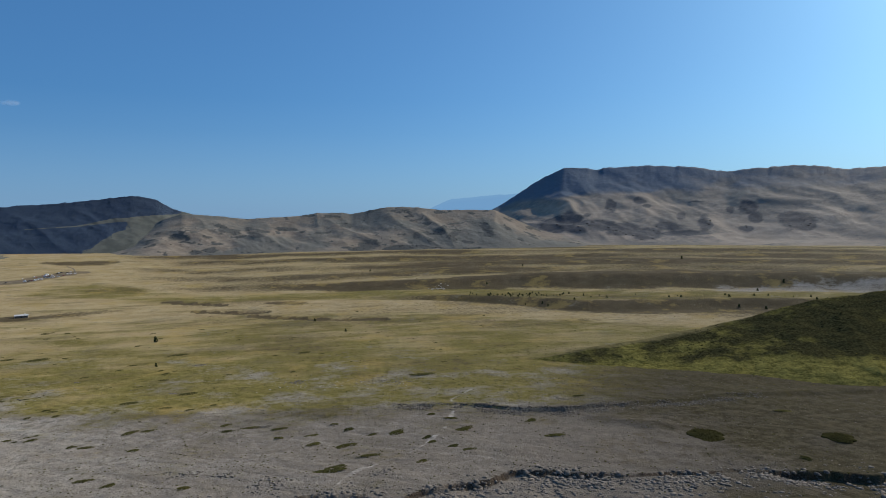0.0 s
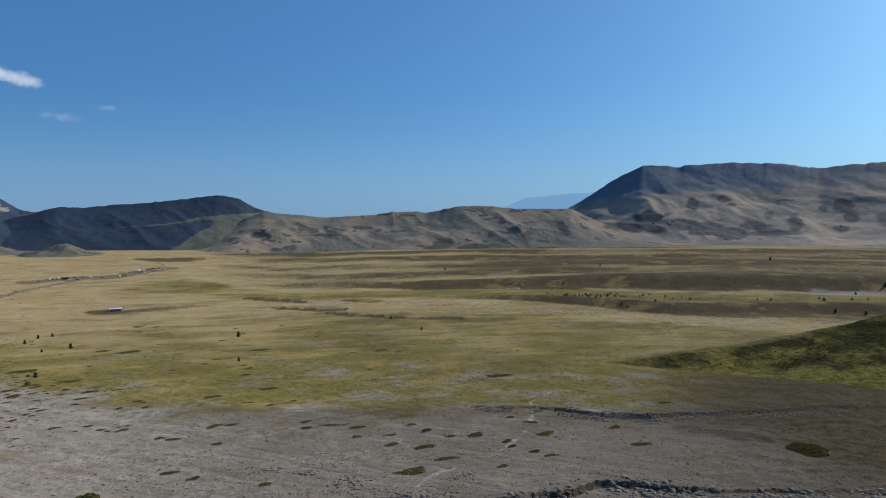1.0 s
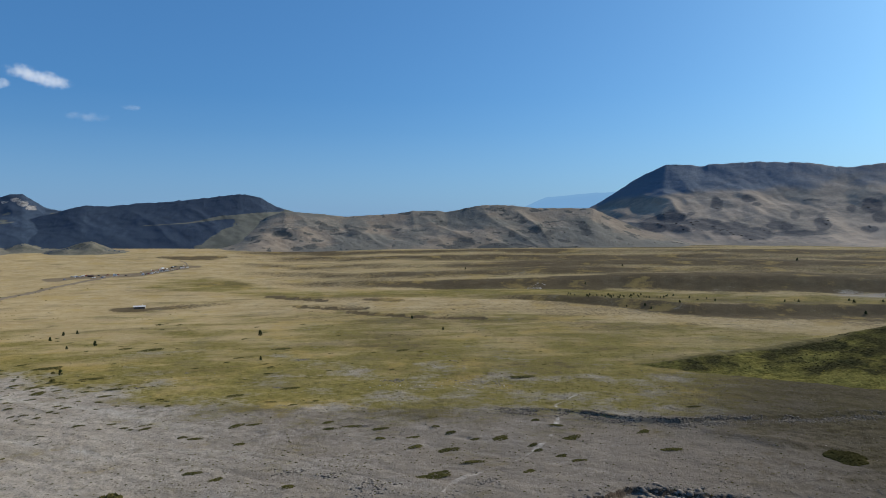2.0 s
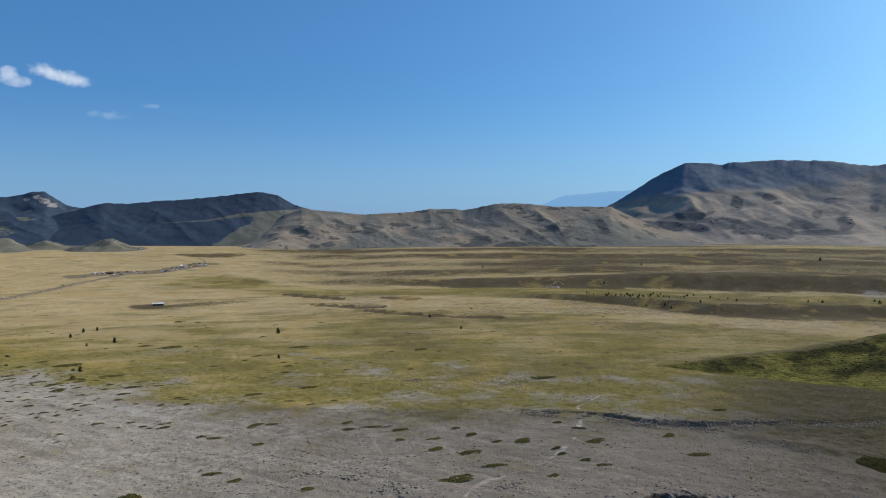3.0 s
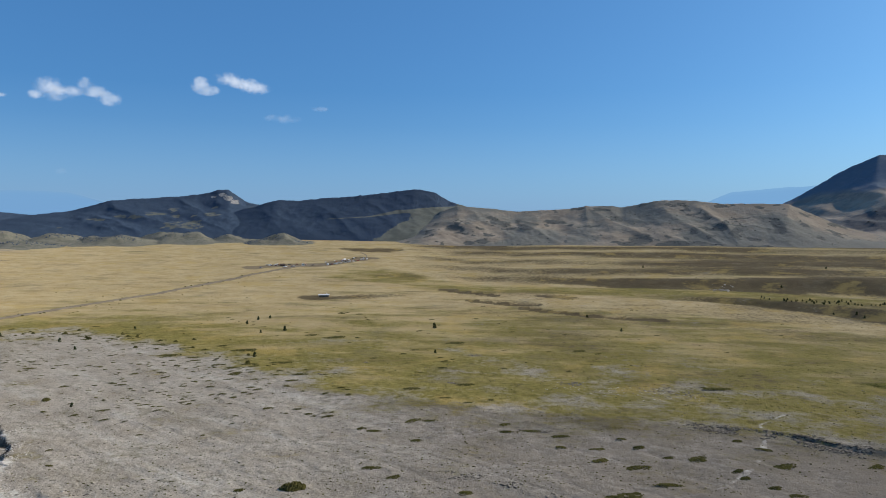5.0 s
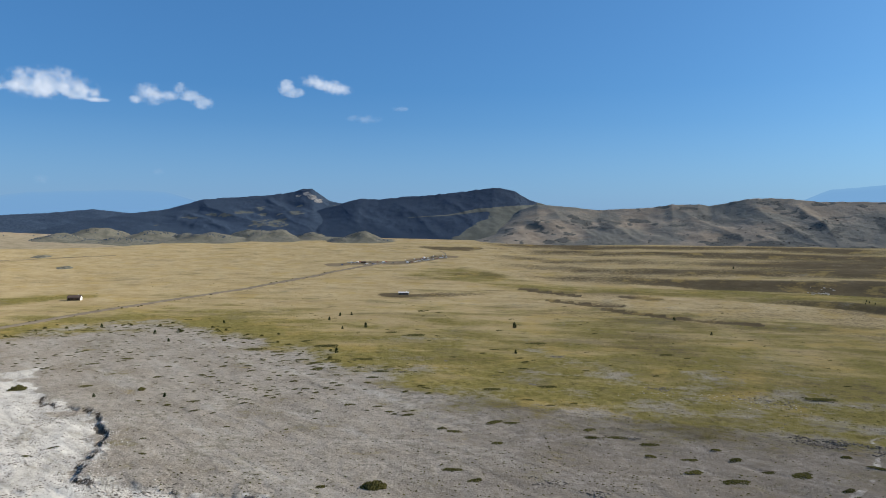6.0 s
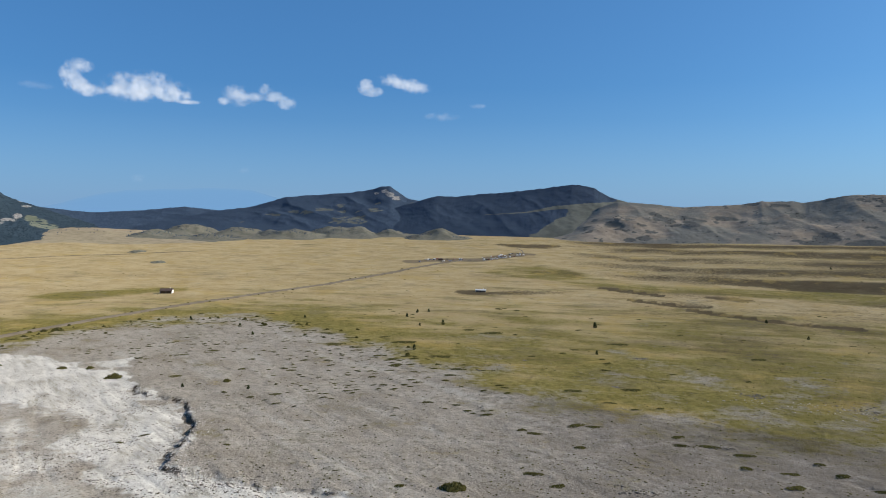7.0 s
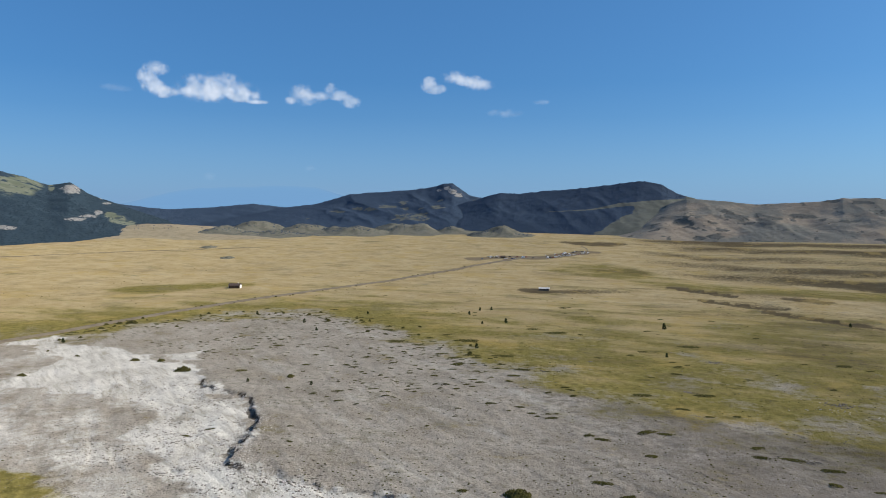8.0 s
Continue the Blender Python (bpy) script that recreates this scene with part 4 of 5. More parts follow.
scrub("scrub", middle, 9000, lambda a, u, x, y, z: 0.35 * step(0.3, 0.8, middle_scrub(a, u, x, y, z)) + 0.012, 2.9, "dark low scrub in the gullies of the hills", 5)
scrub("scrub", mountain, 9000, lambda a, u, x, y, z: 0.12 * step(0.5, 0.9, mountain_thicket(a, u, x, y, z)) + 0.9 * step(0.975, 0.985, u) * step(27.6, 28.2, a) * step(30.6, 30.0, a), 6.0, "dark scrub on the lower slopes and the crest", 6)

# stony knolls at the foot of the woods
KNOLLS = [("grassy_knoll", -42.6, 1780, 15, 240), ("stony_knoll", -39.4, 1730, 15, 95), ("stony_knoll", -37.0, 1810, 24, 85), ("stony_knoll", -35.4, 1680, 9, 75), ("stony_knoll", -32.9, 1770, 17, 90),
          ("stony_knoll", -29.1, 1720, 20, 95), ("stony_knoll", -25.0, 1780, 26, 90), ("stony_knoll", -17.5, 1700, 18, 75), ("stony_knoll", -21.2, 1790, 12, 80), ("stony_mound", -40.4, 1400, 5, 26), ("stony_mound", -38.9, 1220, 3, 18)]


def knoll(name, az, r, tall, wide, seed, material=M_KNOLL):
    n = 56
    cx, cy = r * math.sin(radians(az)), r * math.cos(radians(az))
    g = np.linspace(-1.6, 1.6, n)
    gx, gy = np.meshgrid(g, g)
    d = np.hypot(gx + 0.9 * fbm(gx * 1.3 + seed, gy * 1.3, 3, seed), gy + 0.7 * fbm(gx * 1.3, gy * 1.3 + seed, 3, seed + 4))
    x, y = cx + gx * wide, cy + gy * wide
    dome = (0.75 * np.exp(-(d * 1.6) ** 2) + 0.25 * np.exp(-d * 1.7)) * (1 - step(1.1, 1.6, d)) / 0.95
    z = height(x, y) - 2.5 + (tall + 2.5) * dome * (1 + 1.1 * fbm(gx * 2.2, gy * 2.2 + seed, 4, seed + 1)) + 5.0 * fbm(x / 16, y / 16, 4, seed) * dome
    ob = link_mesh(name, np.stack([x, y, z], -1).reshape(-1, 3), grid_faces(n, n), material)
    tagged(ob, "rounded stony knoll rising from the dry plain", "knoll", "knolls at the edge of the plain", "structure")
    return x, y, z, dome


for k, (n, a, r, tall, wide) in enumerate(KNOLLS):
    x, y, z, dome = knoll(n, a, r, tall, 1.2 * wide, 50 + k, M_DRYKNOLL if n == "grassy_knoll" else M_KNOLL)
    if tall > 8 and a > -43:
        rng = np.random.default_rng(90 + k)
        ok = np.argwhere((dome > 0.12) & (y * math.cos(radians(a)) + x * math.sin(radians(a)) > r - 40) & (fbm(x / 40, y / 40, 3, 77 + k) > (-0.05 if a < -30 else 0.02)))
        if len(ok):
            pick = ok[rng.integers(0, len(ok), 240)]
            p = np.stack([x[pick[:, 0], pick[:, 1]] + rng.uniform(-4, 4, 240), y[pick[:, 0], pick[:, 1]] + rng.uniform(-4, 4, 240), z[pick[:, 0], pick[:, 1]] - 0.5], 1)
            clumps("woods", p, rng.uniform(1.8, 3.6, 240), FIR, FIR_F, M_FIR, "dark trees on a stony knoll", "woods", flat=0.7, seed=k)

# the grassy hill close by
NEAR = [(23.6, -9), (25.5, -6.6), (27.9, -3.6), (30.2, -0.6), (35.1, 2.6), (39.0, 8.3), (42.7, 14.4), (45.4, 21.3), (47.2, 24.7), (49, 27.0), (51.3, 29.8), (58, 40), (70, 52), (80, 50)]
near_hill = hill("grassy_hill", NEAR, [(23.6, 426), (28.4, 415), (33, 404), (41.5, 392), (47.2, 391), (51.4, 399), (80, 415)], [(23.6, 432), (26, 434), (30, 442), (33, 456), (39.4, 487), (45.4, 525), (51.3, 565), (80, 610)], [(23.6, 440), (26, 448), (30, 462), (33, 490), (40, 560), (50, 680), (80, 760)], M_TURF,
                 "green turf hill with dark scrub on its shaded side", 5.5, 60, 0.9, 0.35, 0.12, 90, 15, 1.8, ends=1.2,
                 # wood also paints the shaded upper slope, bare the sunlit crest
                 wood=lambda a, u, x, y, z: (0.1 + 0.3 * step(33, 40, a) + 0.4 * step(42, 50, a)) * step(0.1, 0.42, u) * (0.6 + 0.4 * step(1.0, 0.85, u)) + 0.9 * fbm(x / 22, y / 22, 3, 95) - 0.8 * step(0.42, 0.08, u) + 1.4 * step(1.5, 0.8, np.hypot((a - 48.3) * 1.0, (u - 0.74) * 8)),
                 bare=lambda a, u, x, y, z: 0.8 * step(0.8, 0.98, u) * step(45, 37, a) + 0.45 * step(31, 25, a) + 0.2 * step(0.95, 1.0, u))


def turf_tufts(name, count, mask, lo, hi, material, label, seed, flat):
    p, rng = scatter_on(near_hill[1], near_hill[2], near_hill[3], count, mask, seed)
    return clumps(name, p, rng.uniform(lo, hi, len(p)), BUSH, BUSH_F, material, label, "tufts", flat=flat, seed=seed)


turf_tufts("grass_tussocks", 2600, lambda a, u, x, y, z: (0.2 + 0.8 * patchy(x, y, 14, 18, -0.1, 0.1)) * step(0.55, 0.2, u), 0.3, 1.1, M_TURFLEAF, "rank yellow-green tussocks on the turf hill", 7, 0.3)
turf_tufts("heather_tufts", 4200, lambda a, u, x, y, z: step(33, 44, a + 9 * u) * step(0.15, 0.45, u) * patchy(x, y, 17, 19, -0.02, 0.14), 0.5, 1.6, M_HEATH, "dark brown heather on the shaded turf hill", 8, 0.33)
turf_tufts("scrub", 1500, lambda a, u, x, y, z: (step(1.35, 0.9, np.hypot((a - 48.3) * 1.0, (u - 0.74) * 8)) + 0.5 * step(1.2, 0.6, np.hypot(a - 51.3, (u - 0.8) * 9))) * np.clip(0.8 + 3 * fbm(x / 9, y / 9, 3, 96), 0.1, 1), 0.7, 1.9, M_HEATH, "dark thicket near the top of the turf hill", 9, 0.6)

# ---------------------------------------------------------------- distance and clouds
# far mountains as glowing sheets, their haze put into the emission
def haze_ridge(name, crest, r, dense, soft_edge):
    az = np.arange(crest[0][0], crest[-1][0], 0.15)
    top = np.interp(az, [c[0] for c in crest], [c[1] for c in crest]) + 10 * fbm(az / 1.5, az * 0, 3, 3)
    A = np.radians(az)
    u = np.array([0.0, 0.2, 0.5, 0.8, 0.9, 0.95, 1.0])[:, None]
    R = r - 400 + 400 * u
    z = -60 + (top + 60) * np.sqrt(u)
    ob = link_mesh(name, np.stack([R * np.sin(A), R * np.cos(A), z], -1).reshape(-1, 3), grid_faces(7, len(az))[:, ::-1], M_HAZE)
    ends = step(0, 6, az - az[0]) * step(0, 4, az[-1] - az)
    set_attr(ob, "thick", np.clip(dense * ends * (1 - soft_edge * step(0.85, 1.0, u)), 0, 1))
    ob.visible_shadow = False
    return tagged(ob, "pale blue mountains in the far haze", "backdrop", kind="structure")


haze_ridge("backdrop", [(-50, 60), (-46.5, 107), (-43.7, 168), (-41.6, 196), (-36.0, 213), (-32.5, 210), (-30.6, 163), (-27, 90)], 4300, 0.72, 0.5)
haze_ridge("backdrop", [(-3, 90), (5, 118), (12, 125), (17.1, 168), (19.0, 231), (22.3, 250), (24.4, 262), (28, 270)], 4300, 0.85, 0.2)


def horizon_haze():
    """The pale air above the skyline, all round: haze as an added, faintly glowing shell."""
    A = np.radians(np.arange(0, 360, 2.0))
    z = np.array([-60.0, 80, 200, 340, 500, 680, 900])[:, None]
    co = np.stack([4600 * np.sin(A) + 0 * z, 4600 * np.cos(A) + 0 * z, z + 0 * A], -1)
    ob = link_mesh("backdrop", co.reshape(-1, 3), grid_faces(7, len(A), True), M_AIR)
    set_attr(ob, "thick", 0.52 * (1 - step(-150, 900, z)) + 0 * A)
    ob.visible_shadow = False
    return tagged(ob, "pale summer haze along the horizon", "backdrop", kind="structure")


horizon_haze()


def cloud(puffs, strong, label):
    """A cloud of soft lens-shaped puffs: azimuth, height, half width and half height of each, in degrees and metres."""
    rings, spokes = 12, 36
    cos, faces, thick = [], [], []
    for k, (az, z, w, h) in enumerate(puffs):
        w, h = 0.92 * w, 0.88 * h
        A = radians(az)
        out = np.array([math.sin(A), math.cos(A), 0.0])
        side = np.array([math.cos(A), -math.sin(A), 0.0])
        c = out * (4300 + 15 * k) + np.array([0, 0, z])
        rho = np.linspace(0, 1, rings)[:, None]
        th = np.linspace(0, 2 * math.pi, spokes, endpoint=False)[None, :]
        for face in (-1, 1):
            bulge = face * 0.3 * min(w, h) * np.sqrt(np.clip(1 - rho ** 2, 0, 1)) + 0 * th
            p = c + side * (w * rho * np.cos(th))[..., None] + np.array([0, 0, 1.0]) * (h * rho * np.sin(th))[..., None] + out * bulge[..., None]
            f = grid_faces(rings, spokes, True) + sum(len(q) for q in cos)
            faces.append(f if face > 0 else f[:, ::-1])
            cos.append(p.reshape(-1, 3))
            thick.append((1.05 * (1 - rho ** 1.3) + 0 * th).ravel())
    ob = link_mesh("cloud", np.concatenate(cos), np.concatenate(faces), M_CLOUD)
    set_attr(ob, "thick", np.concatenate(thick))
    set_attr(ob, "strong", np.full(len(ob.data.vertices), strong))
    ob.visible_shadow = False
    return tagged(ob, label, "cloud", kind="structure")


cloud([(-44.5, 872, 92, 55), (-45.1, 820, 75, 75), (-44.7, 775, 88, 62), (-43.9, 748, 110, 50), (-42.3, 762, 110, 50), (-41.2, 790, 190, 112), (-40.0, 802, 215, 122), (-38.8, 788, 185, 92), (-38.1, 762, 130, 52), (-37.2, 732, 110, 22)], 0.6, "white cumulus cloud with a curled end")
cloud([(-33.5, 778, 105, 68), (-33.1, 742, 100, 62), (-32.5, 765, 115, 42), (-34.3, 735, 60, 42)], 0.52, "small white cumulus cloud")
cloud([(-31.2, 806, 58, 52), (-30.6, 772, 88, 48), (-29.7, 738, 82, 60)], 0.54, "small slanting white cloud")
cloud([(-23.2, 846, 75, 66), (-22.8, 822, 95, 45)], 0.55, "small round white cloud")
cloud([(-21.2, 893, 110, 52), (-20.2, 878, 130, 50), (-19.1, 852, 120, 52)], 0.54, "white oblong cloud")
cloud([(-17.0, 671, 140, 38)], 0.15, "thin white wisp of cloud")
cloud([(-14.2, 738, 80, 26)], 0.13, "thin white wisp of cloud")
cloud([(-47.2, 746, 110, 32)], 0.10, "thin white wisp of cloud")
cloud([(-40.7, 261, 55, 36)], 0.06, "faint white wisp of cloud")
cloud([(-33.0, 323, 50, 30)], 0.06, "faint white wisp of cloud")


# ---------------------------------------------------------------- things
def on_ground(x, y, lift=0.0):
    return float(height(x, y)) + lift


def empty_thing(name, label, category, group=""):
    return tagged(new(name), label, category, group)


def part(name, bm, material, parent, label=""):
    me = bpy.data.meshes.new(name)
    bm.to_mesh(me)
    bm.free()
    me.materials.append(material)
    ob = new(name, me)
    ob.parent = parent
    return tagged(ob, label)


def box(bm, lo, hi, bevel=0.0):
    m = Matrix.Translation([(a + b) / 2 for a, b in zip(lo, hi)]) @ Matrix.Diagonal([b - a for a, b in zip(lo, hi)] + [1])
    made = bmesh.ops.create_cube(bm, size=1, matrix=m)
    if bevel:
        edges = {e for v in made["verts"] for e in v.link_edges}
        bmesh.ops.bevel(bm, geom=list(edges), offset=bevel, segments=1, affect="EDGES")
    return bm


def spray(rng, count, radius, tall, clump, edge):
    """Small leaf clumps over a low mound with an uneven outline."""
    th = rng.uniform(0, 2 * math.pi, count)
    rim = radius * (1 + edge * np.sin(th * 2 + rng.uniform(0, 6)) + 0.6 * edge * np.sin(th * 3 + rng.uniform(0, 6)) + 0.4 * edge * np.sin(th * 7 + rng.uniform(0, 6)))
    rho = np.sqrt(rng.uniform(0, 1, count))
    x, y = rho * rim * np.cos(th), rho * rim * np.sin(th)
    z = tall * (1 - rho ** 3) * rng.uniform(0.55, 1.1, count)
    return np.stack([x, y, z], 1), clump * rng.uniform(0.6, 1.4, count)


def leaf_clumps(name, spots, sizes, material, parent, flat, rng):
    n = len(spots)
    t = BUSH[None] * (1 + 0.25 * rng.standard_normal((n, len(BUSH), 1)).clip(-1.5, 1.5))
    a = rng.uniform(0, 6.28, n)
    c, s = np.cos(a)[:, None], np.sin(a)[:, None]
    co = np.stack([(t[..., 0] * c - t[..., 1] * s) * sizes[:, None] + spots[:, None, 0], (t[..., 0] * s + t[..., 1] * c) * sizes[:, None] + spots[:, None, 1], t[..., 2] * sizes[:, None] * flat + spots[:, None, 2]], -1)
    f = BUSH_F[None] + (np.arange(n) * len(BUSH))[:, None, None]
    return link_mesh(name, co.reshape(-1, 3), f.reshape(-1, 3), material, False, parent)


def sprig_clumps(name, spots, sizes, material, parent, flat, rng):
    """Small five-sided sprigs: cheaper than bushes, and finer."""
    n = len(spots)
    base = np.concatenate([ring(5, 0.5, -0.1), [[0, 0, 0.6]]])
    f5 = np.array([(i, (i + 1) % 5, 5) for i in range(5)])
    t = base[None] * (1 + 0.3 * rng.standard_normal((n, 6, 1)).clip(-1.5, 1.5))
    co = t * sizes[:, None, None] * np.array([1, 1, flat]) + spots[:, None, :]
    f = f5[None] + (np.arange(n) * 6)[:, None, None]
    return link_mesh(name, co.reshape(-1, 3), f.reshape(-1, 3), material, True, parent)


def juniper_mat(seed, label):
    """A low creeping juniper, one metre in radius."""
    rng = np.random.default_rng(seed)
    ob = empty_thing("juniper_mat", label, "shrub", "creeping junipers on the gravel")
    spots, sizes = spray(rng, 230, 0.9, 0.09, 0.185, 0.24)
    spots *= np.array([1.25, 0.72, 1.0])
    sprig_clumps("foliage", spots, sizes, M_JUNIPER, ob, 0.24, rng)
    return ob


def thick_mat(seed, label):
    """A dense dark juniper cushion, one metre in radius."""
    rng = np.random.default_rng(seed)
    ob = empty_thing("juniper_cushion", label, "shrub", "dense juniper cushions")
    spots, sizes = spray(rng, 1300, 0.9, 0.10, 0.12, 0.16)
    sprig_clumps("foliage", spots, sizes, M_CUSHION, ob, 0.5, rng)
    bm = bmesh.new()
    bmesh.ops.create_icosphere(bm, subdivisions=3, radius=0.86, matrix=Matrix.Diagonal((1, 1, 0.12, 1)))
    for v in bm.verts:
        v.co *= 1 + 0.12 * math.sin(5 * math.atan2(v.co.y, v.co.x) + seed)
    part("inner_growth", bm, M_CUSHION, ob)
    return ob


def round_bush(seed, label):
    """An upright juniper bush, one metre in radius."""
    rng = np.random.default_rng(seed)
    ob = empty_thing("juniper_bush", label, "shrub", "upright juniper bushes")
    spots, sizes = spray(rng, 480, 0.85, 0.8, 0.19, 0.26)
    spots[:, 2] *= rng.uniform(0.15, 1.15, len(spots))
    sprig_clumps("foliage", spots, sizes, M_SCRUB, ob, 1.5, rng)
    bm = bmesh.new()
    for k in range(5):
        a = k * 1.3 + seed
        bmesh.ops.create_cone(bm, segments=5, radius1=0.035, radius2=0.01, depth=0.8, matrix=pose(0.2 * math.cos(a), 0.2 * math.sin(a), 0.25, 25 * math.sin(a), 25 * math.cos(a), 0))
    part("stem", bm, M_BARK, ob)
    return ob


def small_pine(seed, label):
    """A young pine, one metre high: tapered trunk, limbs, and tiers of needle clumps."""
    rng = np.random.default_rng(seed)
    ob = empty_thing("young_pine", label, "tree", "young pines on the plain")
    bm = bmesh.new()
    bmesh.ops.create_cone(bm, segments=7, radius1=0.045, radius2=0.008, depth=1.0, matrix=Matrix.Translation((0, 0, 0.46)))
    for k in range(9):
        z, a = 0.15 + 0.08 * k, k * 2.4
        reach = 0.34 * (1 - 0.75 * (z - 0.15))
        bmesh.ops.create_cone(bm, segments=4, radius1=0.014, radius2=0.004, depth=reach, matrix=Matrix.Translation((0, 0, z)) @ Euler((0, radians(75), a)).to_matrix().to_4x4() @ Matrix.Translation((0, 0, reach / 2)))
    part("trunk", bm, M_BARK, ob)
    n = 110
    z = rng.uniform(0.08, 1.0, n)
    w = (0.40 * (1 - z) ** 0.75 + 0.03) * np.sqrt(rng.uniform(0.15, 1, n))
    a = rng.uniform(0, 6.28, n)
    leaf_clumps("crown", np.stack([w * np.cos(a), w * np.sin(a), z - 0.03], 1), rng.uniform(0.11, 0.24, n), M_PINE, ob, 0.7, rng)
    return ob


def place_at(ob, x, y, scale, turn, lift=0.0, tall=1.0):
    n = Vector((float(height(x - 1, y) - height(x + 1, y)), float(height(x, y - 1) - height(x, y + 1)), 2.0)).normalized()
    tilt = Vector((0, 0, 1)).rotation_difference(n).to_matrix().to_4x4()
    return Matrix.Translation((x, y, on_ground(x, y, lift))) @ tilt @ Matrix.Rotation(turn, 4, "Z") @ Matrix.Diagonal((scale, scale, scale * tall, 1))


rng = np.random.default_rng(5)
MAT_KINDS = [juniper_mat(s, "low dark green juniper mat spreading on grey gravel") for s in (1, 2, 3, 4)]
BUSH_KINDS = [round_bush(s, "dark green juniper bush on pale stony ground") for s in (1, 2, 3)]
THICK_KINDS = [thick_mat(s, "dense dark juniper cushion on thin stony turf") for s in (1, 2)]
PINE_KINDS = [small_pine(s, "dark young pine standing alone in the grass") for s in (1, 2, 3)]
used = set()


def put_one(kinds, x, y, scale, tall=1.0, upright=False, lift=0.0):
    src = kinds[int(rng.integers(len(kinds)))]
    m = place_at(src, x, y, scale, rng.choice((0, math.pi)) + radians(LIE) + rng.normal(0, 0.3) if kinds is MAT_KINDS else rng.uniform(0, 6.28), lift, tall)
    if upright:
        m = Matrix.Translation((x, y, on_ground(x, y, lift))) @ Matrix.Rotation(rng.uniform(0, 6.28), 4, "Z") @ Matrix.Diagonal((scale, scale, scale * tall, 1))
    if src not in used:
        used.add(src)
        src.matrix_basis = m
        return src
    ob = copy_thing(src, Matrix.Identity(4))
    ob.matrix_basis = m
    return ob


def along_line(pts, g, lo, hi):
    k = g.uniform(lo, hi) * (len(pts) - 1)
    i = min(int(k), len(pts) - 2)
    return pts[i][0] + (pts[i + 1][0] - pts[i][0]) * (k - i), pts[i][1] + (pts[i + 1][1] - pts[i][1]) * (k - i)


# the larger mats near the wash: place and width
MATS_NEAR = [(-40, 222, 5.4), (-32, 214, 4.3), (-30, 256, 4.5), (-47, 269, 4.4), (-34, 284, 7.0), (-28, 285, 5.2), (1, 281, 5.4), (1, 268, 4.7), (10, 271, 6.6), (20, 264, 5.9), (19, 250, 4.8),
             (31, 250, 5.0), (30, 237, 5.7), (40, 232, 7.2), (41, 262, 4.2), (45, 253, 4.9), (52, 243, 3.6), (61, 242, 7.0), (29, 202, 11.4), (45, 215, 7.0), (69, 230, 3.9), (69, 224, 4.2),
             (85, 237, 8.1), (87, 256, 4.8), (82, 267, 4.5), (74, 216, 4.4), (78, 211, 5.1), (114, 218, 7.2), (116, 243, 6.1), (59, 202, 4.2), (-11, 202, 4.8), (-72, 201, 3.1)]
MATS_FAR = [(107, 361, 12.8), (-42, 345, 10.1), (-24, 327, 5.2), (-14, 319, 3.8), (-4, 325, 3.6), (-105, 363, 7.0), (-106, 381, 7.8), (-126, 414, 11), (-164, 456, 14.4), (-138, 526, 10.5),
            (-118, 516, 15.0), (-28, 501, 12.5), (-54, 466, 6.5), (-31, 426, 5.3), (-31, 404, 5.0), (-16, 359, 8.2), (54, 472, 11.1), (-230, 475, 8.2), (-205, 434, 12.6), (231, 231, 10.2), (179, 170, 4.7), (156, 277, 5.5),
            (-238, 321, 7.4), (-178, 229, 3.5), (-180, 220, 2.6), (-266, 393, 7.4), (-276, 376, 7.2)]
# middling ones on the open gravel
MATS_EAST = [(-97, 301, 4.3), (-85, 302, 3.5), (-78, 294, 3.2), (-75, 291, 2.5), (-72, 296, 2.3), (-69, 297, 2.0), (-69, 290, 4.4), (-52, 271, 3.3), (-115, 340, 4.9), (-120, 345, 3.9), (-119, 333, 3.7), (-115, 330, 2.6),
             (-120, 322, 3.1), (-128, 329, 3.7), (-133, 329, 2.7), (-127, 320, 2.3), (-100, 333, 1.8), (-92, 336, 2.6), (-103, 348, 3.3), (-119, 379, 3.6), (-120, 390, 3.7), (-126, 367, 5.3), (-106, 288, 2.3), (-103, 277, 1.8),
             (-87, 293, 2.1), (-80, 330, 3.1), (-72, 340, 3.7), (-69, 329, 3.5), (-76, 345, 3.7), (-145, 406, 4.0), (-139, 407, 4.0), (-107, 259, 2.1)]
MATS_WEST = [(-139, 367, 3.6), (-148, 361, 3.6), (-141, 346, 3.4), (-155, 348, 3.5), (-139, 311, 2.3), (-142, 295, 3.0), (-175, 369, 4.4), (-183, 382, 4.5), (-197, 380, 4.6), (-196, 356, 4.4), (-189, 352, 4.9), (-179, 342, 2.4),
             (-175, 338, 2.3), (-169, 355, 2.4), (-217, 348, 4.4), (-207, 331, 2.4), (-227, 374, 4.0), (-230, 386, 2.8), (-174, 289, 3.6), (-166, 297, 5.1), (-156, 280, 3.9), (-147, 279, 1.9), (-165, 286, 2.0), (-191, 295, 3.2),
             (-151, 239, 2.1), (-140, 223, 2.3), (-131, 260, 2.2), (-142, 381, 8.7), (-150, 396, 6.5), (-161, 404, 6.7), (-186, 428, 7.2), (-208, 405, 3.5)]
for x, y, w in MATS_NEAR + MATS_FAR + MATS_EAST + MATS_WEST:
    put_one(MAT_KINDS, x, y, w / 2.3, 3.2 if w < 3.5 else 2.4 if w < 5 else 1.5 if w < 9 else 1.0, lift=0.05)
# smaller ones strewn over the fan
made = 0
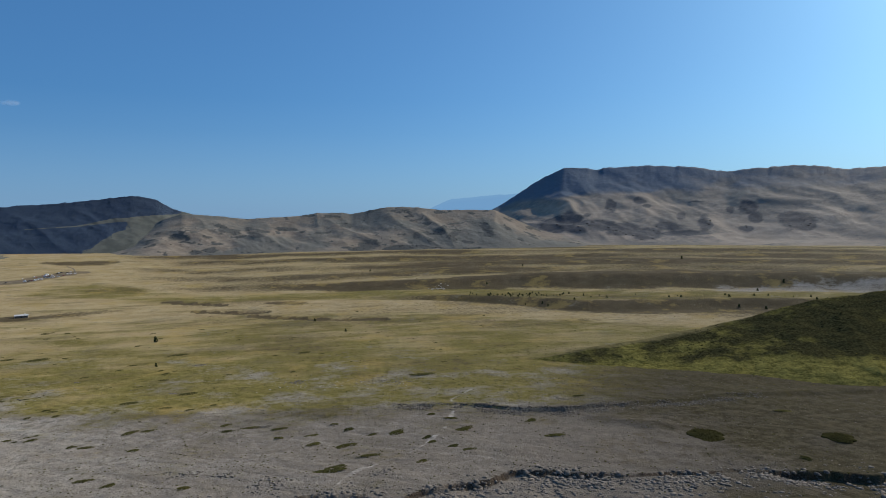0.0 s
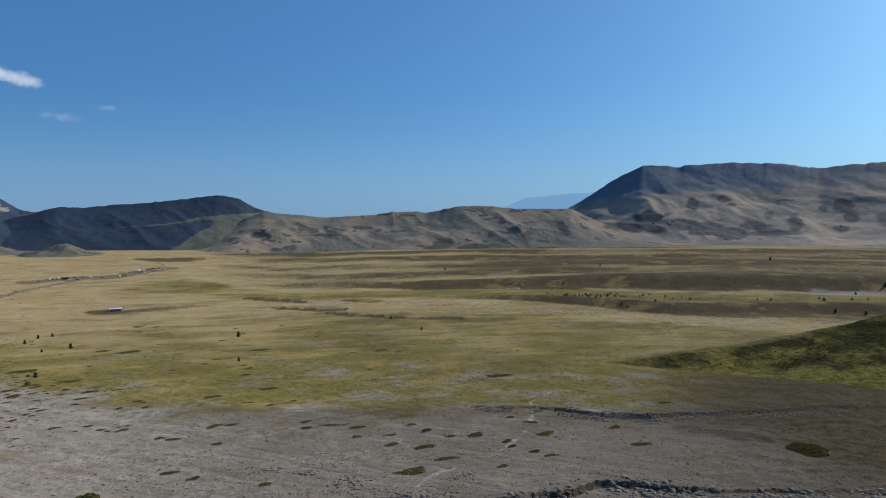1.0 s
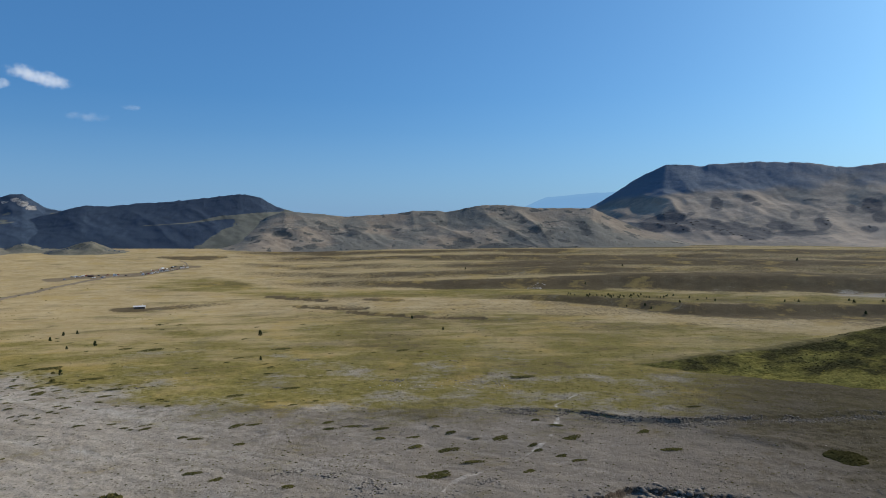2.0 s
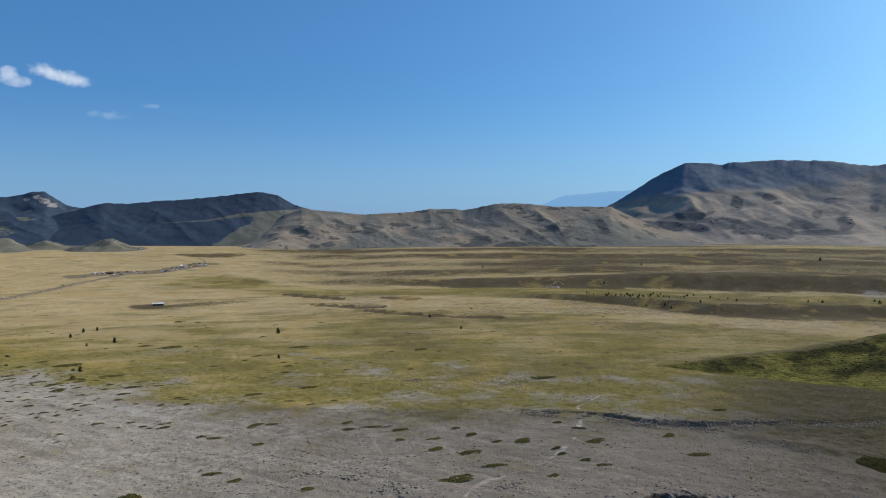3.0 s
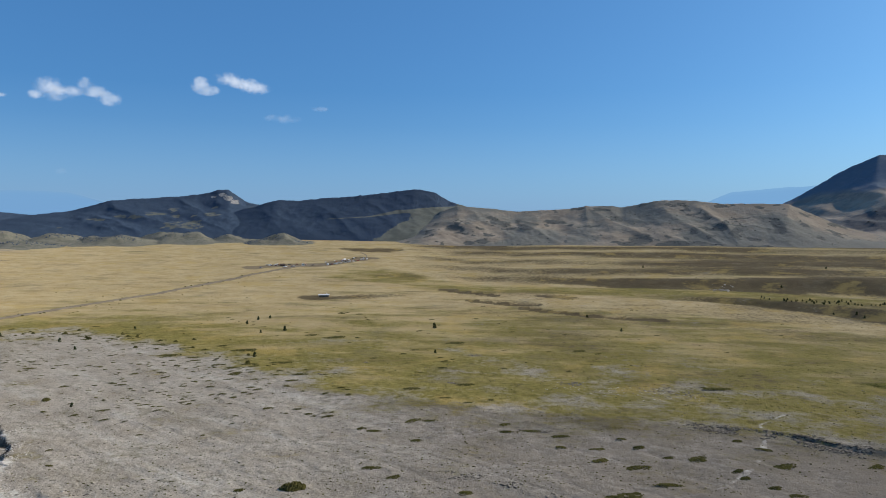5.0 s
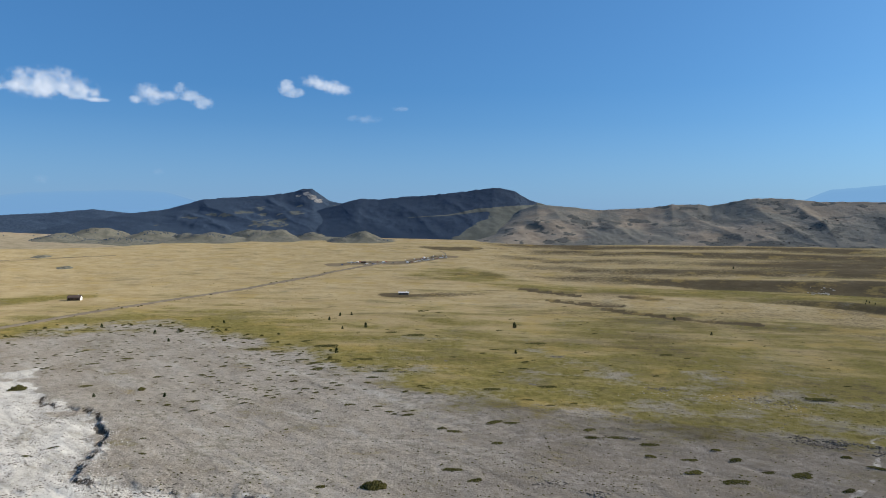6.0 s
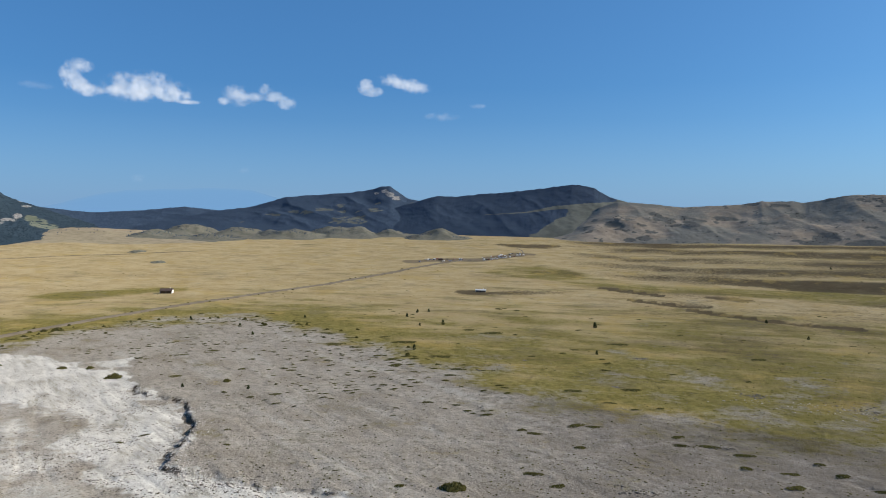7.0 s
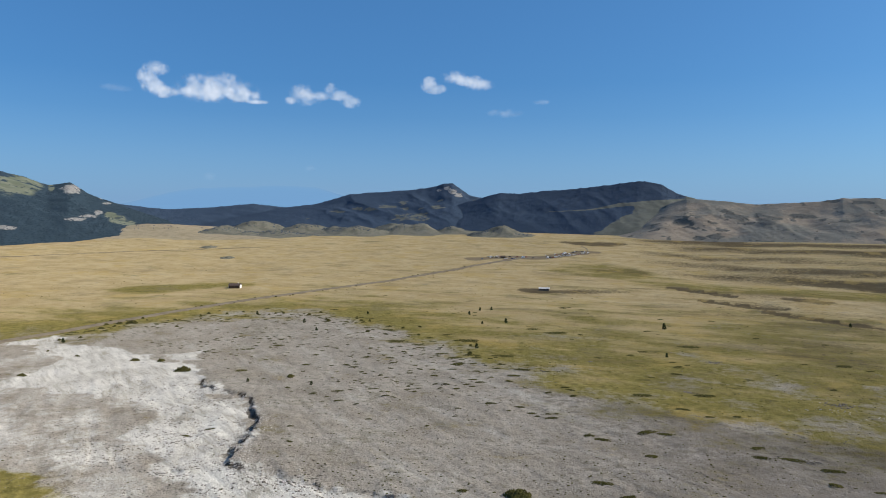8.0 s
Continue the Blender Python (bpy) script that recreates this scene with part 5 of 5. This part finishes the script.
while made < 120:
    a, r = rng.uniform(-46, -20), rng.uniform(320, 620)
    x, y = r * math.sin(radians(a)), r * math.cos(radians(a))
    e = float(fan_edge(x, y))
    if e < -60 or float(bank_side(x, y)) > -4 or rng.uniform() > (0.9 if 0 < e < 170 else 0.25) or (r < 300 and rng.uniform() < 0.6):
        continue
    put_one(MAT_KINDS, x, y, rng.uniform(0.4, 1.3) * (0.7 + r / 900), rng.uniform(1.8, 2.8))
    made += 1

for _ in range(80):
    a, r = rng.uniform(-30, 24), 1 / rng.uniform(1 / 760, 1 / 390)
    x, y = r * math.sin(radians(a)), r * math.cos(radians(a))
    if float(fan_edge(x, y)) < -20:
        put_one(MAT_KINDS, x, y, rng.uniform(0.7, 1.9) * (0.5 + r / 900), rng.uniform(1.5, 2.6))

BUSHES = [(-269, 314, 8.2), (-299, 329, 5.0), (-314, 325, 5.0), (-434, 436, 8.7), (-440, 430, 6.0), (-432, 406, 4.7), (-58, 203, 6.5), (-334, 273, 4.5), (-357, 324, 3.0), (-204, 316, 4.4), (-206, 318, 2.6)]
for x, y, w in BUSHES:
    put_one(BUSH_KINDS, x, y, w / 2, 0.62, True, -0.1)
for x, y, w in ((213, 188, 12.5), (167, 203, 14.5)):
    put_one(THICK_KINDS, x, y, w / 2, 1.2, lift=0.1)
# bushes where the fan meets the grass
made = 0
while made < 110:
    a = rng.uniform(-50, -19)
    r = float(np.interp(a, FAN_AZ, FAN_R)) + rng.normal(8, 22)
    x, y = r * math.sin(radians(a)), r * math.cos(radians(a))
    if rng.uniform() < 0.35:
        put_one(BUSH_KINDS, x, y, rng.uniform(0.9, 1.9), 0.9, True, -0.1)
    else:
        put_one(MAT_KINDS, x, y, rng.uniform(1.0, 3.0), 1.6)
    made += 1
for _ in range(34):
    x, y = along_line(ROAD, rng, 0.25, 0.78)
    side = rng.choice((-1, 1)) * rng.uniform(4.5, 8)
    put_one(BUSH_KINDS, x + side, y, rng.uniform(0.5, 1.5), 0.9, True, -0.1)
PINES = [(-406, 354, 3.8), (-149, 433, 3.6), (-166, 551, 4.4), (-49, 574, 5.2), (-208, 583, 3.6), (-208, 611, 4.3), (-200, 619, 3.8), (-311, 489, 3.6), (-279, 456, 2.9), (-39, 455, 2.9),
         (85, 652, 4.2), (-185, 305, 2.2), (-217, 300, 2.0), (-288, 550, 2.9), (-374, 513, 3.5), (-181, 538, 2.7), (100, 569, 2.9)]
PINES_FAR = [(812, 1056, 7.8), (509, 1098, 5.0), (248, 1160, 4.9), (379, 944, 5.1), (764, 768, 7.2), (696, 745, 5.1), (606, 696, 5.4), (585, 655, 5.9), (605, 634, 5.9), (632, 616, 6.6), (677, 630, 6.9),
             (688, 625, 7.0), (715, 629, 6.4), (325, 767, 4.2), (334, 764, 4.2), (378, 758, 5.0), (414, 743, 4.3), (463, 748, 4.4), (379, 745, 4.2), (361, 771, 3.6), (553, 720, 4.5)]
for x, y, h in PINES + PINES_FAR:
    put_one(PINE_KINDS, x, y, h * (0.92 if y < 600 else 0.78), 1.0, True, -0.15)
for k in range(60):
    s = rng.uniform(0, 1) if k % 2 else rng.normal(0.19, 0.05)
    x, y = 290 + 420 * s + rng.uniform(-24, 24), 870 - 215 * s + rng.uniform(-22, 22)
    put_one(PINE_KINDS, x, y, rng.uniform(1.5, 3.3), 1.0, True, -0.15)

for src in MAT_KINDS + BUSH_KINDS + THICK_KINDS + PINE_KINDS:
    if src not in used:
        for ob in list(src.children) + [src]:
            bpy.data.objects.remove(ob)


# tufts of grass and heather, past counting
def tufts(name, count, where, lo, hi, label, seed, material):
    g = np.random.default_rng(seed)
    a, r = where(g, count)
    x, y = r * np.sin(np.radians(a)), r * np.cos(np.radians(a))
    e = fan_edge(x, y)
    keep = g.uniform(0, 1, count) < np.where(bank_side(x, y) > 0, 0.12, 0.35 + 0.65 * step(-0.05, 0.15, fbm(x / 25, y / 25, 3, seed + 60))) * step(-260, -60, e)
    x, y = x[keep], y[keep]
    size = g.uniform(lo ** 0.5, hi ** 0.5, len(x)) ** 2
    return clumps(name, np.stack([x, y, height(x, y) - 0.05], 1), size, BUSH, BUSH_F, material, label, "tufts", flat=0.45, seed=seed)


def small_mats(count, seed):
    """The many little mats higher up the fan."""
    g = np.random.default_rng(seed)
    a, r = np.radians(g.uniform(-50, -17, count)), g.uniform(330, 640, count)
    x, y = r * np.sin(a), r * np.cos(a)
    e = fan_edge(x, y)
    keep = (e > -25) & (e < 230) & (bank_side(x, y) < -6) & (g.uniform(0, 1, count) < 0.2 + 0.8 * step(-0.08, 0.1, fbm(x / 40, y / 40, 3, 62)))
    x, y = x[keep], y[keep]
    size = g.uniform(0.5, 2.3, len(x)) * (0.6 + np.hypot(x, y) / 1100)
    clumps("juniper_mats", np.stack([x, y, height(x, y)], 1), size, BUSH, BUSH_F, M_JUNIPER, "small low juniper mats dotting the grey gravel", "shrubs", flat=0.27, seed=seed, smooth=True, long=2.2)


small_mats(1900, 4)


tufts("grass_tufts", 12000, lambda g, n: (g.uniform(-52, 54, n), 1 / g.uniform(1 / 640, 1 / 165, n)), 0.15, 0.8, "dry olive grass tufts on the gravel", 1, M_JUNIPER)
tufts("heather_tufts", 7500, lambda g, n: (g.uniform(-52, 54, n), 1 / g.uniform(1 / 640, 1 / 200, n)), 0.15, 0.9, "dark heather tufts on the gravel", 2, M_SCRUB)


def plain_tufts(count, seed):
    g = np.random.default_rng(seed)
    a, r = np.radians(g.uniform(-54, 54, count)), 1 / g.uniform(1 / 1150, 1 / 300, count)
    x, y = r * np.sin(a), r * np.cos(a)
    keep = (fan_edge(x, y) < -15) & (g.uniform(0, 1, count) < 0.08 + 0.92 * step(0.02, 0.16, fbm(x / 60, y / 60, 4, 61)))
    x, y = x[keep], y[keep]
    size = g.uniform(0.5, 1.25, len(x)) ** 2 * (0.6 + np.hypot(x, y) / 900)
    clumps("grass_tussocks", np.stack([x, y, height(x, y) - 0.1], 1), size, BUSH, BUSH_F, M_TUSSOCK, "olive grass tussocks scattered over the plain", "tufts", flat=0.4, seed=seed)


plain_tufts(10000, 3)


# stones
def stones(name, count, where, lo, hi, label, seed, material=M_ROCK):
    rng = np.random.default_rng(seed)
    p = np.array([where(rng) for _ in range(2 * count)])
    p = p[np.argsort(-fbm(p[:, 0] / 9, p[:, 1] / 9, 3, seed + 90) + rng.uniform(0, 0.3, 2 * count))[:count]]
    z = height(p[:, 0], p[:, 1])
    size = lo + (hi - lo) * rng.uniform(0, 1, count) ** 2.6
    spots = np.stack([p[:, 0], p[:, 1], z - 0.12 * size], 1)
    return clumps(name, spots, size, STONE, STONE_F, material, label, "stones", flat=0.75, seed=seed)


def along(pts, spread, rng, lo=0.0, hi=1.0):
    k = rng.uniform(lo, hi) * (len(pts) - 1)
    i = min(int(k), len(pts) - 2)
    s = k - i
    return (pts[i][0] * (1 - s) + pts[i + 1][0] * s + rng.normal(0, spread), pts[i][1] * (1 - s) + pts[i + 1][1] * s + rng.normal(0, spread) - 0.5 * spread)


stones("scree", 5200, lambda g: along(LEDGE, 3.0, g, 0.22, 0.95), 0.2, 1.2, "broken brown-grey stone along the ledge", 1, M_DARKROCK)
stones("scree", 2600, lambda g: along(BANK, 4.0, g, 0.15, 0.55), 0.15, 0.8, "pale limestone blocks along the stream wash", 2)
stones("scree", 2600, lambda g: along(BANK, 8.0, g, 0.52, 1.0), 0.15, 1.1, "grey blocks along the stream bank", 4, M_GREYROCK)
stones("scree", 5000, lambda g: (lambda q: (q[0] - abs(g.normal(0, 22)), q[1] - abs(g.normal(0, 30))))(along(BANK, 6.0, g, 0.12, 0.6)), 0.12, 0.75, "small pale stones strewn in the stream wash", 7, M_GREYROCK)
stones("scree", 3600, lambda g: (lambda q: (q[0], q[1] - abs(g.normal(0, 8))))(along(BANK, 2.5, g, 0.68, 0.97)), 0.2, 1.9, "loose grey blocks in the stony stream bed", 8, M_GREYROCK)
stones("scree", 160, lambda g: (g.normal(307, 8), g.normal(952, 8)), 0.8, 3.6, "pale boulders below the terrace", 5)
stones("scree", 240, lambda g: along([(20, 362), (48, 362), (78, 348), (100, 343)], 7.0, g), 0.2, 1.0, "pale stones in the thin grass", 6)
for n, (x, y, wide) in enumerate(((15, 272, 4.0), (44, 194, 5.0), (-12, 217, 7.0), (12, 194, 9.0), (1, 210, 4.0), (38, 366, 9.0), (81, 350, 14.0), (-94, 382, 2.0), (-77, 421, 1.6), (-23, 364, 2.0), (-14, 449, 6.0))):
    stones("scree", int(30 + 9 * wide), lambda g: (g.normal(x, 0.5 * wide), g.normal(y, 0.4 * wide)), 0.3, 1.3, "broken pale stones lying in a patch", 20 + n, M_GREYROCK)
stones("scree", 6500, lambda g: (lambda a, r: (r * math.sin(a), r * math.cos(a)))(radians(g.uniform(-50, 52)), g.uniform(150, 420)), 0.12, 0.7, "small grey stones strewn over the gravel", 3, M_GREYROCK)


def hut(name, x, y, turn, length, depth, wall_h, roof_h, wall_mat, gable_mat, roof_mat, label):
    ob = empty_thing(name, label, "house")
    l, d = length / 2, depth / 2
    bm = bmesh.new()
    box(bm, (-l, -d, -1.0), (l, d, wall_h))
    part("wall", bm, wall_mat, ob)
    for s in (-1, 1):
        bm = bmesh.new()
        vs = [bm.verts.new(v) for v in ((s * (l + 0.05), -d, -1), (s * (l + 0.05), d, -1), (s * (l + 0.05), d, wall_h), (s * (l + 0.05), 0, wall_h + roof_h - 0.1), (s * (l + 0.05), -d, wall_h))]
        f = bm.faces.new(vs if s > 0 else vs[::-1])
        ext = bmesh.ops.extrude_face_region(bm, geom=[f])
        bmesh.ops.translate(bm, verts=[v for v in ext["geom"] if isinstance(v, bmesh.types.BMVert)], vec=(-s * 0.3, 0, 0))
        bmesh.ops.recalc_face_normals(bm, faces=bm.faces)
        part("gable_wall", bm, gable_mat, ob)
    bm = bmesh.new()
    for s in (-1, 1):
        e, th = 0.5, 0.22
        slope = roof_h / d
        pts = [(-l - e, 0, wall_h + roof_h), (l + e, 0, wall_h + roof_h), (l + e, s * (d + e), wall_h - slope * e), (-l - e, s * (d + e), wall_h - slope * e)]
        low = [bm.verts.new(p) for p in pts]
        high = [bm.verts.new((p[0], p[1], p[2] + th)) for p in pts]
        bm.faces.new(low)
        bm.faces.new(high[::-1])
        for k in range(4):
            bm.faces.new((low[k], low[(k + 1) % 4], high[(k + 1) % 4], high[k]))
    bmesh.ops.recalc_face_normals(bm, faces=bm.faces)
    part("roof", bm, roof_mat, ob)
    for k in range(3):
        cx = -l + length * (0.2 + 0.3 * k)
        bm = bmesh.new()
        box(bm, (cx - 0.5, -d - 0.06, 0.0 if k == 1 else 1.0), (cx + 0.5, -d + 0.1, 2.1))
        leaf = part("door" if k == 1 else "window", bm, M_DARKWALL if k == 1 else M_GLASS, ob)
        bm = bmesh.new()
        low = 0.0 if k == 1 else 0.9
        for lo, hi in (((cx - 0.6, low), (cx - 0.5, 2.2)), ((cx + 0.5, low), (cx + 0.6, 2.2)), ((cx - 0.5, 2.1), (cx + 0.5, 2.2))):
            box(bm, (lo[0], -d - 0.08, lo[1]), (hi[0], -d + 0.06, hi[1]))
        part("frame", bm, M_TIMBER, leaf, "weathered timber frame")
    bm = bmesh.new()
    box(bm, (l * 0.5, 0.2, wall_h + roof_h * 0.5), (l * 0.5 + 0.7, 0.9, wall_h + roof_h + 0.9))
    part("chimney", bm, gable_mat, ob)
    ob.matrix_basis = pose(x, y, on_ground(x, y, 0.2), 0, 0, turn)
    return ob


hut("stone_hut", -523, 668, 22, 12.6, 7.2, 3.0, 2.0, M_DARKWALL, M_WALL, M_ROOF, "lone dark hut with a white gable in the grass")
hut("sheep_shed", -198, 810, 12, 11.8, 5.6, 2.0, 1.0, M_TIMBER, M_WALL, M_METAL, "long low white shed with a sheet metal roof")


def car(paint, van, label):
    ob = empty_thing("motorhome" if van else "car", label, "vehicle", "vehicles parked beside the road")
    l, w, h = (3.1, 1.1, 2.9) if van else (2.1, 0.88, 1.45)
    bm = bmesh.new()
    box(bm, (-l, -w, 0.35), (l, w, 0.95 if not van else 1.1), 0.12)
    box(bm, (-l * 0.95, -w * 0.94, 0.9) if van else (-l * 0.85, -w * 0.86, 0.9), (l * 0.72, w * 0.94, h) if van else (l * 0.45, w * 0.86, h), 0.16)
    part("body", bm, paint, ob)
    bm = bmesh.new()
    box(bm, (-l * 0.6, -w * 0.97, h * 0.62), (l * 0.5, w * 0.97, h * 0.82), 0.03)
    part("window", bm, M_GLASS, ob)
    for sx, sy in product((-0.62, 0.62), (-1, 1)):
        bm = bmesh.new()
        bmesh.ops.create_cone(bm, cap_ends=True, segments=12, radius1=0.34, radius2=0.34, depth=0.24, matrix=pose(sx * l, sy * (w - 0.1), 0.34, 90, 0, 0))
        wheel = part("wheel", bm, M_TYRE, ob)
        bm = bmesh.new()
        bmesh.ops.create_cone(bm, cap_ends=True, segments=10, radius1=0.2, radius2=0.2, depth=0.28, matrix=pose(sx * l, sy * (w - 0.09), 0.34, 90, 0, 0))
        part("rim", bm, PAINTS[1], wheel, "grey metal wheel rim")
    for sy in (-1, 1):
        bm = bmesh.new()
        box(bm, (l - 0.04, sy * w * 0.72 - 0.17, 0.62), (l + 0.03, sy * w * 0.72 + 0.17, 0.8), 0.02)
        part("headlight", bm, M_METAL, ob, "clear headlight")
    return ob


CARS = [car(p, v, t) for p, v, t in ((PAINTS[0], True, "white motorhome parked on the verge"), (PAINTS[0], False, "white car parked on the verge"), (PAINTS[1], False, "silver car parked on the verge"),
                                    (PAINTS[2], False, "black car parked on the verge"), (PAINTS[3], False, "dark red car parked on the verge"), (PAINTS[4], False, "dark blue car parked on the verge"))]
first = set()
for k in range(58):
    src = CARS[int(rng.choice(6, p=(0.07, 0.32, 0.21, 0.2, 0.09, 0.11)))] if k > 5 else CARS[k]
    px, py = along(SPUR, 0.01, rng, *((0.0, 0.45) if k % 5 < 2 else (0.55, 1.0)))
    side = rng.choice((-1, 1)) * rng.uniform(5, 22)
    px, py = px - side * 0.5, py + side
    m = pose(px, py, on_ground(px, py, 0.1), 0, 0, rng.uniform(0, 360))
    if src in first:
        copy_thing(src, m)
    else:
        first.add(src)
        src.matrix_basis = m
hut("farmhouse", -262, 1228, 30, 8, 5, 2.3, 1.2, M_WALL, M_WALL, M_ROOF, "small white roadside house with a brown roof")
hut("farmhouse", -352, 1150, 15, 8, 5, 2.3, 1.1, M_DARKWALL, M_DARKWALL, M_ROOF, "small dark timber kiosk beside the road")
